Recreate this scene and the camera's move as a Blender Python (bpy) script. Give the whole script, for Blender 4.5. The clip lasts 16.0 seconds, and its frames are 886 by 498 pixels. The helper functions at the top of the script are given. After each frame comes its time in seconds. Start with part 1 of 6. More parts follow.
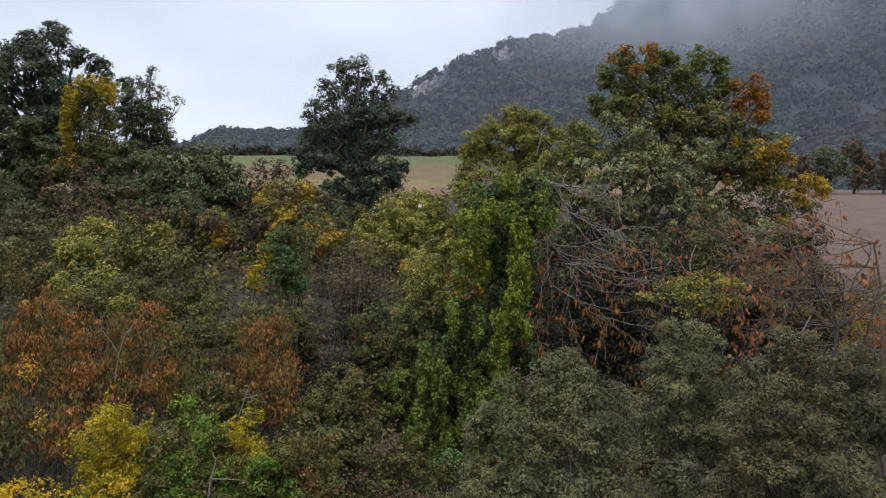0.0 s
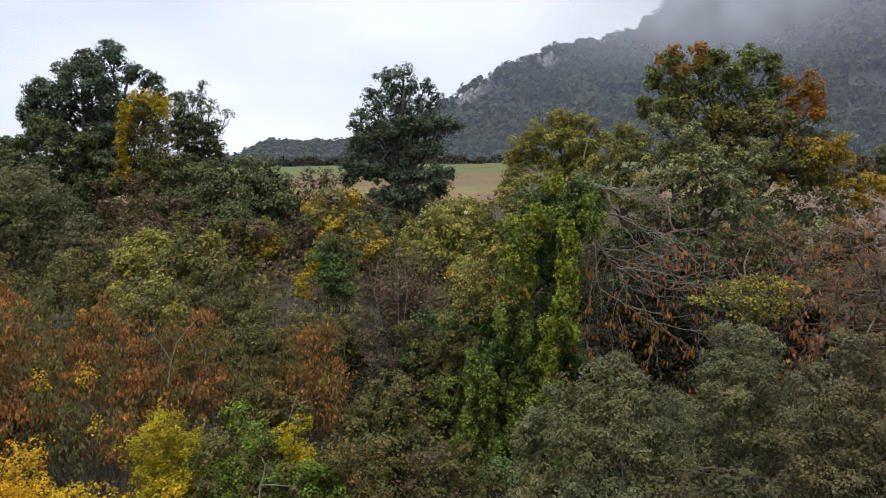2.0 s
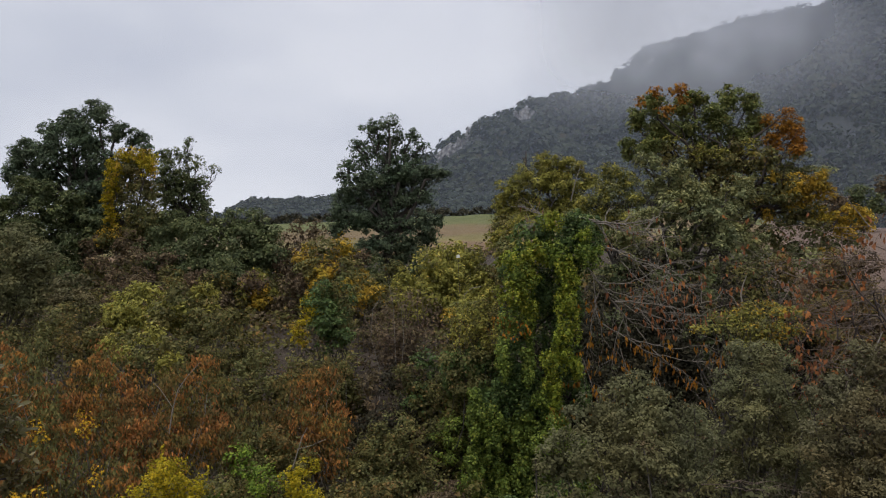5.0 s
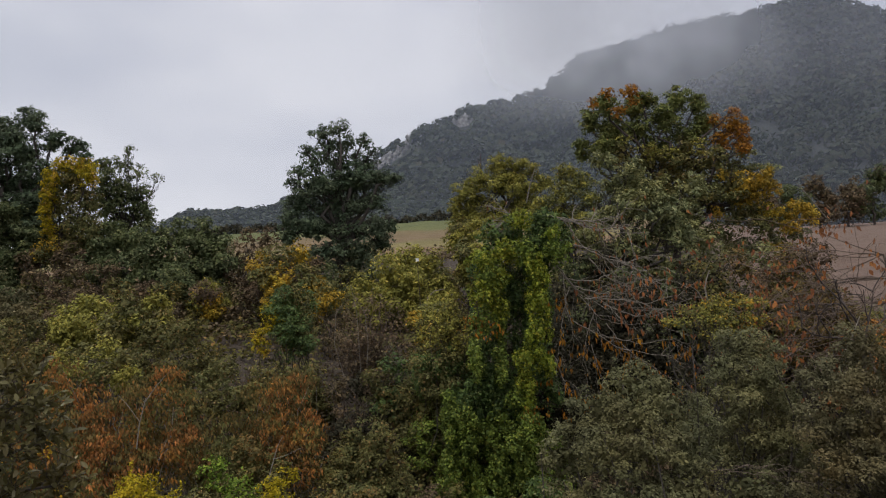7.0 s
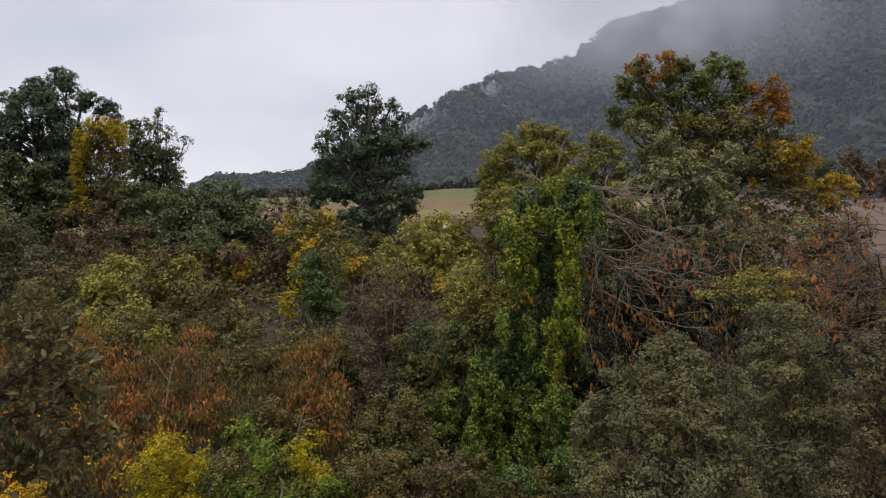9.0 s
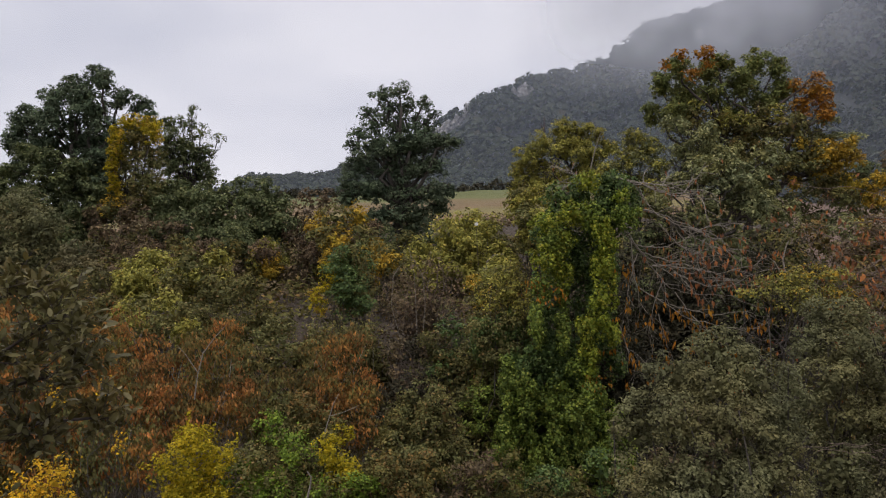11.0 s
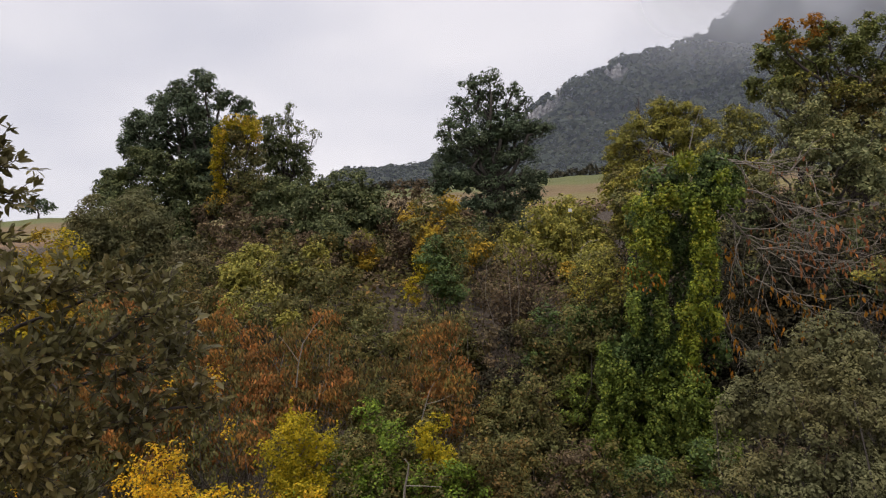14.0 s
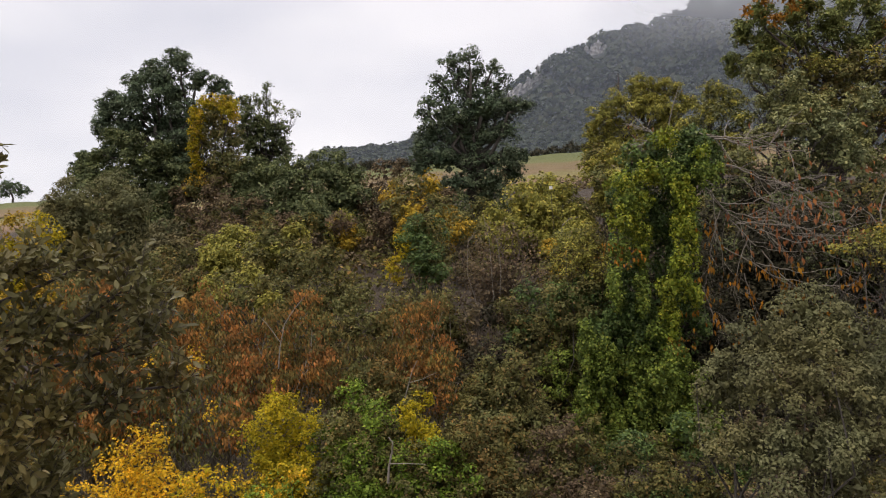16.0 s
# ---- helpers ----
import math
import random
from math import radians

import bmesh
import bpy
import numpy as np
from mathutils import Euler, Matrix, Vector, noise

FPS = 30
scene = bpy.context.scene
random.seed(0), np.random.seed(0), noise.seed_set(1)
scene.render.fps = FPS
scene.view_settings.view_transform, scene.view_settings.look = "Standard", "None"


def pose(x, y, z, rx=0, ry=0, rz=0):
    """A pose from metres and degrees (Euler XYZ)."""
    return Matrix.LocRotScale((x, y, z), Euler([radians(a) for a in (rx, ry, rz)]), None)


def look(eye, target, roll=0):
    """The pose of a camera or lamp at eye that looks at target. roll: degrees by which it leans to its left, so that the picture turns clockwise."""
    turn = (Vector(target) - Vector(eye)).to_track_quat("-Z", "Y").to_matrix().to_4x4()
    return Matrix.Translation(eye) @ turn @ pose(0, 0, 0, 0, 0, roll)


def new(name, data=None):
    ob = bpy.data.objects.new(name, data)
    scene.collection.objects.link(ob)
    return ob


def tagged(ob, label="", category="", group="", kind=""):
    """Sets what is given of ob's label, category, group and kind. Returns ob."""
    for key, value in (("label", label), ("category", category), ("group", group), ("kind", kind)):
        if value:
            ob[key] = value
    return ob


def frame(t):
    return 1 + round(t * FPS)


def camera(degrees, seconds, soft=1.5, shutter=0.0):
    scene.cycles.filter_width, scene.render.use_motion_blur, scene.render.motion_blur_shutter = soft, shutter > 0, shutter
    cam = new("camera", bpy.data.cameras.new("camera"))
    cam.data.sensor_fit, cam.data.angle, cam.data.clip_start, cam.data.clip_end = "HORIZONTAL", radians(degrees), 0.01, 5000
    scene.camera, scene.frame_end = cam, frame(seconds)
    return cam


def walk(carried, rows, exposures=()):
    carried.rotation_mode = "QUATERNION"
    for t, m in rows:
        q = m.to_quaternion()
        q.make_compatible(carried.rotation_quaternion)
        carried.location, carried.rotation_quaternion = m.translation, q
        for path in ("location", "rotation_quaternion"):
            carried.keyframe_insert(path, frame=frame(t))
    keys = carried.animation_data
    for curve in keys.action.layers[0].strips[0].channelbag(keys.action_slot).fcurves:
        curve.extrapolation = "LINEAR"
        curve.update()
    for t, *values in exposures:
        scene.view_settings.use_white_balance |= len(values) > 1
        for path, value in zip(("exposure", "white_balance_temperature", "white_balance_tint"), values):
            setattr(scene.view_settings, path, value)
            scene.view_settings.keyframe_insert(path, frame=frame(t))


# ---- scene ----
cam = camera(62.33, 16.0, soft=1.15)
# seconds, place, then yaw, pitch and roll in degrees
PATH = [
    (0.0, -0.039, -0.075, 5.052, -3.57, -1.27, -0.01),
    (0.5, -0.015, -0.022, 5.031, -2.24, -0.36, -0.45),
    (1.0, -0.007, 0.029, 5.020, -0.52, 0.14, -0.34),
    (1.5, -0.012, 0.049, 4.996, 0.17, -1.22, -0.90),
    (2.0, -0.017, 0.003, 5.011, 0.11, -0.64, -0.79),
    (2.5, -0.011, -0.021, 5.002, 0.12, -0.35, -0.23),
    (3.0, 0.001, -0.011, 5.002, 0.08, -0.23, -0.10),
    (3.5, 0.000, 0.000, 5.000, -0.00, 0.00, 0.00),
    (3.7, 0.009, 0.005, 5.001, 0.08, 0.02, -0.06),
    (5.8, -0.730, -0.027, 4.587, -4.59, 4.99, -6.12),
    (6.0, -0.813, 0.045, 4.645, -6.58, 3.16, -5.31),
    (6.5, -0.860, 0.188, 4.636, -6.00, 3.18, -4.70),
    (7.0, -0.877, 0.201, 4.628, -6.01, 3.90, -4.37),
    (7.5, -0.928, 0.248, 4.629, -4.76, 3.84, -3.09),
    (8.0, -0.954, 0.248, 4.626, -4.05, 1.34, -3.36),
    (8.2, -0.942, 0.271, 4.646, -3.90, 1.18, -3.39),
    (10.3, -0.944, 0.495, 4.527, -3.64, 2.27, -2.50),
    (10.5, -0.949, 0.513, 4.535, -3.20, 2.09, -2.14),
    (11.0, -0.984, 0.645, 4.480, -1.59, 1.82, -2.53),
    (11.5, -0.964, 0.685, 4.464, 0.10, 1.03, -3.27),
    (12.0, -1.000, 0.672, 4.483, 1.07, 1.63, -1.96),
    (12.5, -1.036, 0.672, 4.491, 1.74, 1.63, -1.23),
    (13.0, -1.060, 0.711, 4.482, 7.11, 2.06, -2.00),
    (13.5, -0.971, 0.677, 4.495, 6.74, 1.72, -1.97),
    (14.0, -0.939, 0.687, 4.476, 5.84, 1.34, -3.70),
    (14.5, -0.929, 0.692, 4.469, 4.93, 1.07, -5.35),
    (15.0, -0.954, 0.712, 4.464, 5.36, -0.28, -5.43),
    (15.5, -0.953, 0.708, 4.469, 5.57, -0.31, -5.17),
    (16.0, -0.938, 0.723, 4.458, 4.52, -0.36, -4.44),
]


def eye_pose(x, y, z, yaw, pitch, roll):
    return pose(x, y, z, 0, 0, yaw) @ pose(0, 0, 0, 90 + pitch) @ pose(0, 0, 0, 0, 0, roll)


EXPOSURES = [(0.0, 0.63, 5950, 10), (0.5, 0.25, 5850, 10), (1.0, 0.5, 5950, 10), (1.5, 0.74, 6130, 10), (2.0, 0.8, 6200, 10), (2.5, 0.68, 6230, 10), (3.7, 0.65, 6330, 10), (6.0, 0.12, 6400, 12), (6.5, 0.42, 6450, 12), (7.0, 0.27, 6450, 12), (7.5, 0.26, 6500, 12), (8.0, 0.47, 6500, 13), (10.5, 0.42, 6500, 14), (11.0, 0.42, 6550, 15), (11.5, 0.52, 6500, 15), (12.0, 0.55, 6500, 15), (12.5, 0.42, 6600, 15), (13.5, 0.52, 6700, 15), (14.0, 0.54, 6780, 15), (14.5, 0.59, 6750, 15), (15.0, 0.67, 6800, 14), (16.0, 0.71, 6870, 14)]
walk(cam, [(t, eye_pose(*row)) for t, *row in PATH], EXPOSURES)


# ---- light ----
HORIZON, ZENITH = 0.66, 0.95

def overcast():
    """A closed, softly mottled cloud sky over a faint clear one, and one very wide, weak sun behind the cloud."""
    w = bpy.data.worlds.new("overcast_sky")
    scene.world = w
    w.use_nodes = True
    nt = w.node_tree
    nt.nodes.clear()
    out = nt.nodes.new("ShaderNodeOutputWorld")
    sky = nt.nodes.new("ShaderNodeTexSky")
    sky.sky_type, sky.sun_disc = "NISHITA", False
    sky.sun_elevation, sky.sun_rotation = radians(75), radians(200)
    clear = nt.nodes.new("ShaderNodeBackground")
    clear.inputs[1].default_value = 0.1
    nt.links.new(sky.outputs[0], clear.inputs[0])
    co = nt.nodes.new("ShaderNodeTexCoord")
    mp = nt.nodes.new("ShaderNodeMapping")
    mp.inputs["Scale"].default_value = (1.0, 1.0, 2.2)
    nt.links.new(co.outputs["Generated"], mp.inputs[0])
    nz = nt.nodes.new("ShaderNodeTexNoise")
    nz.inputs["Scale"].default_value, nz.inputs["Detail"].default_value, nz.inputs["Roughness"].default_value = 2.4, 4.0, 0.45
    nt.links.new(mp.outputs[0], nz.inputs["Vector"])
    rp = nt.nodes.new("ShaderNodeValToRGB")
    rp.color_ramp.elements[0].position, rp.color_ramp.elements[0].color = 0.33, (0.7, 0.73, 0.82, 1)
    rp.color_ramp.elements[1].position, rp.color_ramp.elements[1].color = 0.62, (1.0, 1.005, 1.05, 1)
    nt.links.new(nz.outputs["Fac"], rp.inputs[0])
    cloud = nt.nodes.new("ShaderNodeBackground")
    nt.links.new(rp.outputs[0], cloud.inputs[0])
    # an overcast sky is brightest overhead
    sep = nt.nodes.new("ShaderNodeSeparateXYZ")
    nt.links.new(co.outputs["Generated"], sep.inputs[0])
    high = nt.nodes.new("ShaderNodeMapRange")
    high.interpolation_type = "SMOOTHSTEP"
    high.inputs[1].default_value, high.inputs[2].default_value = 0.3, 1.0
    high.inputs[3].default_value, high.inputs[4].default_value = HORIZON, ZENITH
    nt.links.new(sep.outputs[2], high.inputs[0])
    nt.links.new(high.outputs[0], cloud.inputs[1])
    mx = nt.nodes.new("ShaderNodeMixShader")
    mx.inputs[0].default_value = 0.93
    nt.links.new(clear.outputs[0], mx.inputs[1])
    nt.links.new(cloud.outputs[0], mx.inputs[2])
    nt.links.new(mx.outputs[0], out.inputs[0])
    sun = bpy.data.lights.new("sun", "SUN")
    sun.energy, sun.angle, sun.color = 1.3, radians(50), (1.0, 0.97, 0.92)
    lamp = new("sun", sun)
    lamp.matrix_world = look((-12, -18, 80), (0, 0, 0))


overcast()

# ---- materials ----
def mix_rgb(nt, fac, a, b, mode="MIX"):
    m = nt.nodes.new("ShaderNodeMix")
    m.data_type, m.blend_type = "RGBA", mode
    for sock, v in ((m.inputs[0], fac), (m.inputs[6], a), (m.inputs[7], b)):
        if isinstance(v, (int, float)):
            sock.default_value = v
        elif isinstance(v, tuple):
            sock.default_value = (*v, 1)
        else:
            nt.links.new(v, sock)
    return m.outputs[2]


def ramp(nt, fac, stops):
    r = nt.nodes.new("ShaderNodeValToRGB")
    r.color_ramp.elements[0].position, r.color_ramp.elements[0].color = stops[0][0], (*stops[0][1], 1)
    r.color_ramp.elements[1].position, r.color_ramp.elements[1].color = stops[-1][0], (*stops[-1][1], 1)
    for p, c in stops[1:-1]:
        r.color_ramp.elements.new(p).color = (*c, 1)
    nt.links.new(fac, r.inputs[0])
    return r.outputs[0]


def noise_tex(nt, scale, detail=4.0, rough=0.6, coord="Object"):
    c = nt.nodes.new("ShaderNodeTexCoord")
    n = nt.nodes.new("ShaderNodeTexNoise")
    n.inputs["Scale"].default_value, n.inputs["Detail"].default_value, n.inputs["Roughness"].default_value = scale, detail, rough
    nt.links.new(c.outputs[coord], n.inputs["Vector"])
    return n.outputs["Fac"]


def material(name):
    m = bpy.data.materials.new(name)
    m.use_nodes = True
    nt = m.node_tree
    nt.nodes.clear()
    out = nt.nodes.new("ShaderNodeOutputMaterial")
    bsdf = nt.nodes.new("ShaderNodeBsdfPrincipled")
    nt.links.new(bsdf.outputs[0], out.inputs[0])
    return m, nt, bsdf, out


def foliage(name, stops, rough=0.55, patch=1.1, patch_to=(0.5, 0.42, 0.3), through_leaf=0.2, spec=0.25, tuft_grain=2.6):
    """Leaves: each leaf its own colour out of the ramp, and slow patches of drier colour over the crown."""
    m, nt, bsdf, out = material(name)
    geo = nt.nodes.new("ShaderNodeNewGeometry")
    col = ramp(nt, geo.outputs["Random Per Island"], stops)
    mean = tuple(sum(c[i] for _, c in stops) / len(stops) for i in range(3))
    col = mix_rgb(nt, 0.15, col, mean)
    tuft = ramp(nt, noise_tex(nt, tuft_grain, 2.0, 0.5), [(0.34, (0.72, 0.72, 0.74)), (0.5, (1.0, 1.0, 1.0)), (0.66, (1.3, 1.27, 1.2))])
    col = mix_rgb(nt, 1.0, col, tuft, "MULTIPLY")
    big = noise_tex(nt, patch, 3.0, 0.6)
    sharp = nt.nodes.new("ShaderNodeMapRange")
    sharp.inputs[1].default_value, sharp.inputs[2].default_value = 0.42, 0.68
    sharp.inputs[3].default_value, sharp.inputs[4].default_value = 0.0, 0.75
    nt.links.new(big, sharp.inputs[0])
    dry = mix_rgb(nt, 1.0, col, tuple(v * 2 for v in patch_to), "MULTIPLY")
    col = mix_rgb(nt, sharp.outputs[0], col, dry)
    fine = noise_tex(nt, 40.0, 2.0)
    vein = nt.nodes.new("ShaderNodeMapRange")
    vein.inputs[3].default_value, vein.inputs[4].default_value = 0.75, 1.25
    nt.links.new(fine, vein.inputs[0])
    both = nt.nodes.new("ShaderNodeVectorMath")
    both.operation = "SCALE"
    nt.links.new(col, both.inputs[0])
    nt.links.new(vein.outputs[0], both.inputs[3])
    col = both.outputs[0]
    nt.links.new(col, bsdf.inputs["Base Color"])
    bsdf.inputs["Roughness"].default_value = rough
    bsdf.inputs["Specular IOR Level"].default_value = spec
    tr = nt.nodes.new("ShaderNodeBsdfTranslucent")
    nt.links.new(col, tr.inputs[0])
    mx = nt.nodes.new("ShaderNodeMixShader")
    mx.inputs[0].default_value = through_leaf
    nt.links.new(bsdf.outputs[0], mx.inputs[1])
    nt.links.new(tr.outputs[0], mx.inputs[2])
    nt.links.new(mx.outputs[0], out.inputs[0])
    return m


def bark(name, a, b, scale=14.0):
    m, nt, bsdf, out = material(name)
    n = noise_tex(nt, scale, 6.0, 0.7)
    nt.links.new(ramp(nt, n, [(0.3, a), (0.7, b)]), bsdf.inputs["Base Color"])
    bsdf.inputs["Roughness"].default_value = 0.9
    bump = nt.nodes.new("ShaderNodeBump")
    bump.inputs["Strength"].default_value = 0.6
    nt.links.new(n, bump.inputs["Height"])
    nt.links.new(bump.outputs[0], bsdf.inputs["Normal"])
    return m


HOLM = foliage("holm_oak_leaf", [(0, (0.0499, 0.06646, 0.03964)), (0.5, (0.08554, 0.1124, 0.06296)), (0.85, (0.1307, 0.1601, 0.09328)), (1, (0.202, 0.2162, 0.1346))], patch_to=(0.42, 0.5, 0.5), spec=0.06)
DARKBUSH = foliage("dark_bush_leaf", [(0, (0.04686, 0.06307, 0.03024)), (0.6, (0.1013, 0.1283, 0.05734)), (1, (0.2024, 0.2099, 0.1055))], patch_to=(0.6, 0.55, 0.4), spec=0.06)
GREYGREEN = foliage("greener_bush_leaf", [(0, (0.0882, 0.09152, 0.04465)), (0.5, (0.1302, 0.1329, 0.06251)), (0.85, (0.1638, 0.1646, 0.08123)), (1, (0.2016, 0.1971, 0.1055))], patch_to=(0.58, 0.48, 0.38), spec=0.06)
GREY = foliage("grey_green_leaf", [(0, (0.07879, 0.07379, 0.03834)), (0.5, (0.1168, 0.1092, 0.05562)), (0.85, (0.1478, 0.1367, 0.07353)), (1, (0.1865, 0.1711, 0.0981))], patch_to=(0.6, 0.46, 0.36), spec=0.06)
SAGE = foliage("sage_tree_leaf", [(0, (0.09158, 0.109, 0.0528)), (0.6, (0.1836, 0.2023, 0.0942)), (1, (0.3132, 0.3074, 0.15))], patch_to=(0.6, 0.52, 0.36), spec=0.06)
LEAFGREEN = foliage("maple_leaf", [(0, (0.06219, 0.0828, 0.0289)), (0.55, (0.1386, 0.172, 0.0524)), (0.95, (0.2214, 0.241, 0.0787)), (1, (0.3726, 0.248, 0.0787))], patch_to=(0.56, 0.48, 0.4), spec=0.06)
OLIVE = foliage("olive_green_leaf", [(0, (0.0659, 0.07686, 0.03174)), (0.55, (0.138, 0.1487, 0.05405)), (0.93, (0.198, 0.1862, 0.0713)), (1, (0.3, 0.1976, 0.08717))], patch_to=(0.62, 0.47, 0.36), spec=0.06)
YGREEN = foliage("yellow_green_leaf", [(0, (0.1143, 0.1222, 0.0333)), (0.5, (0.2574, 0.2557, 0.0589)), (0.93, (0.3645, 0.3346, 0.0771)), (1, (0.4788, 0.3516, 0.0847))], patch_to=(0.5, 0.46, 0.4), spec=0.06)
YELLOW = foliage("yellow_leaf", [(0, (0.2464, 0.1696, 0.0252)), (0.4, (0.616, 0.4115, 0.0336)), (0.8, (0.8382, 0.5206, 0.0336)), (1, (0.8624, 0.4352, 0.0336))], patch_to=(0.45, 0.46, 0.45), through_leaf=0.4, spec=0.06)
YLIME = foliage("lime_yellow_leaf", [(0, (0.1509, 0.144, 0.01476)), (0.5, (0.3881, 0.312, 0.02169)), (1, (0.6037, 0.432, 0.02943))], patch_to=(0.42, 0.46, 0.45), through_leaf=0.4, spec=0.06)
GOLD = foliage("gold_leaf", [(0, (0.1606, 0.1187, 0.0244)), (0.5, (0.3817, 0.2509, 0.0366)), (1, (0.5665, 0.3382, 0.0428))], patch_to=(0.4, 0.5, 0.42), spec=0.06)
RUST = foliage("rust_leaf", [(0, (0.117, 0.06847, 0.0311)), (0.5, (0.2983, 0.1369, 0.04802)), (0.85, (0.4303, 0.1861, 0.054)), (1, (0.5333, 0.1812, 0.0598))], patch_to=(0.42, 0.6, 0.42), patch=1.6, spec=0.06)
RUSTOLIVE = foliage("rusty_olive_leaf", [(0, (0.06194, 0.05576, 0.02397)), (0.5, (0.1428, 0.1144, 0.04182)), (0.8, (0.2042, 0.132, 0.047)), (1, (0.2775, 0.1432, 0.05236))], patch_to=(0.44, 0.58, 0.42), patch=1.6, spec=0.06)
ORANGE = foliage("orange_leaf", [(0, (0.14, 0.065, 0.0151)), (0.5, (0.32, 0.135, 0.0218)), (1, (0.46, 0.2, 0.0252))], patch_to=(0.4, 0.52, 0.5), spec=0.06)
REDBROWN = foliage("red_brown_leaf", [(0, (0.13, 0.06, 0.035)), (0.5, (0.3, 0.12, 0.05)), (1, (0.46, 0.19, 0.06))], patch_to=(0.5, 0.5, 0.5), spec=0.06)
# one ivy leaf in dark, lit and middle colours: light and shade painted in
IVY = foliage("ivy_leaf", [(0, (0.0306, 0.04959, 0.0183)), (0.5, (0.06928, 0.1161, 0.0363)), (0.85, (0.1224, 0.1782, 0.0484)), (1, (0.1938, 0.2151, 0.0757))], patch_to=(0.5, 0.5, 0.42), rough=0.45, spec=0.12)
IVYLIT = foliage("lit_ivy_leaf", [(0, (0.07088, 0.09632, 0.01413)), (0.5, (0.188, 0.227, 0.02646)), (0.85, (0.3032, 0.3199, 0.03546)), (1, (0.3976, 0.3199, 0.04563))], patch_to=(0.36, 0.44, 0.42), rough=0.5, spec=0.1)
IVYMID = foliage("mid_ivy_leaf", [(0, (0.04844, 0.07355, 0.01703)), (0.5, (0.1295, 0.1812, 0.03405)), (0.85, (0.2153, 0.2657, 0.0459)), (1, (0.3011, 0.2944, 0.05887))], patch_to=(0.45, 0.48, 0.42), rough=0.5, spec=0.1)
# very low leaf colour: shade of deep gaps put into it; also a dark hedge
DARKSHADESCRUB = foliage("dark_and_shade_scrub_leaf", [(0, (0.02235, 0.02144, 0.01521)), (0.6, (0.04238, 0.04048, 0.02533)), (1, (0.08325, 0.07136, 0.04301))], patch_to=(0.5, 0.5, 0.45), spec=0.05, through_leaf=0.1)
GREEN = foliage("fresh_green_leaf", [(0, (0.046, 0.0805, 0.01288)), (0.5, (0.115, 0.19, 0.02392)), (1, (0.23, 0.299, 0.0368))], patch_to=(0.5, 0.44, 0.4), spec=0.1)
BRAMBLE = foliage("bramble_leaf", [(0, (0.0483, 0.05116, 0.02068)), (0.45, (0.1016, 0.105, 0.03705)), (0.85, (0.1562, 0.1445, 0.05157)), (1, (0.2092, 0.1277, 0.05157))], patch=0.6, patch_to=(0.56, 0.48, 0.32), spec=0.06)
DRY = foliage("dry_brown_leaf", [(0, (0.06, 0.043, 0.0296)), (0.5, (0.12, 0.085, 0.053)), (1, (0.22, 0.15, 0.0862))], patch_to=(0.5, 0.6, 0.5), spec=0.06)
NEAROAK = foliage("near_oak_leaf", [(0, (0.07021, 0.06195, 0.02016)), (0.5, (0.1363, 0.1239, 0.04368)), (0.85, (0.1941, 0.1776, 0.07728)), (1, (0.2808, 0.2561, 0.1428))], patch=3.0, patch_to=(0.62, 0.46, 0.32), rough=0.45, spec=0.2, through_leaf=0.3)
FARWOOD = foliage("far_wood_leaf", [(0, (0.027, 0.036, 0.021)), (0.5, (0.036, 0.047, 0.027)), (0.95, (0.044, 0.055, 0.031)), (1, (0.06, 0.052, 0.03))], patch=0.02, patch_to=(0.62, 0.54, 0.46), spec=0.06)
BARK = bark("bark", (0.03, 0.025, 0.02), (0.085, 0.072, 0.058))
GREYBARK = bark("grey_twig_bark", (0.13, 0.11, 0.088), (0.29, 0.252, 0.205), 30)
WHITE = bark("white_paint", (0.6, 0.6, 0.58), (0.8, 0.8, 0.78), 3)
DARKBARK = bark("dark_bark", (0.03, 0.022, 0.018), (0.08, 0.06, 0.05), 20)
REDBARK = bark("reddish_twig_bark", (0.08, 0.055, 0.04), (0.19, 0.14, 0.105), 30)


# ---- shapes ----
RNG = np.random.default_rng(7)
GROUND_Y = [-60, 0, 1.5, 4, 7, 10, 13, 16.6, 19.6, 24, 28, 31.5, 35, 60, 120, 170, 260, 5000]
GROUND_Z = [3.4, 3.3, 2.7, 1.2, 0.0, -0.3, 0.1, 1.2, 2.4, 3.9, 4.8, 5.2, 6.3, 9.8, 17.6, 21.0, 24.0, 24.0]


def ground_z(x, y):
    """The lie of the land: a bank under the viewer, a gully, a slope with scrub, then fields."""
    x, y = np.asarray(x, float), np.asarray(y, float)
    z = np.interp(y, GROUND_Y, GROUND_Z)
    a = np.clip((x / np.maximum(y, 14) - 0.3) / 0.3, 0, 1)
    a = a * a * (3 - 2 * a)
    z = z - a * 0.05 * np.clip(y - 20, 0, 110)
    left = np.clip((-x / np.maximum(y, 14) - 0.3) / 0.2, 0, 1)
    z = z - left * 0.09 * np.clip(y - 105, 0, 100)
    return z + 0.12 * np.sin(0.9 * x + 0.4 * y) * np.sin(0.7 * y - 0.3 * x) * np.clip(y / 6, 0.2, 1)


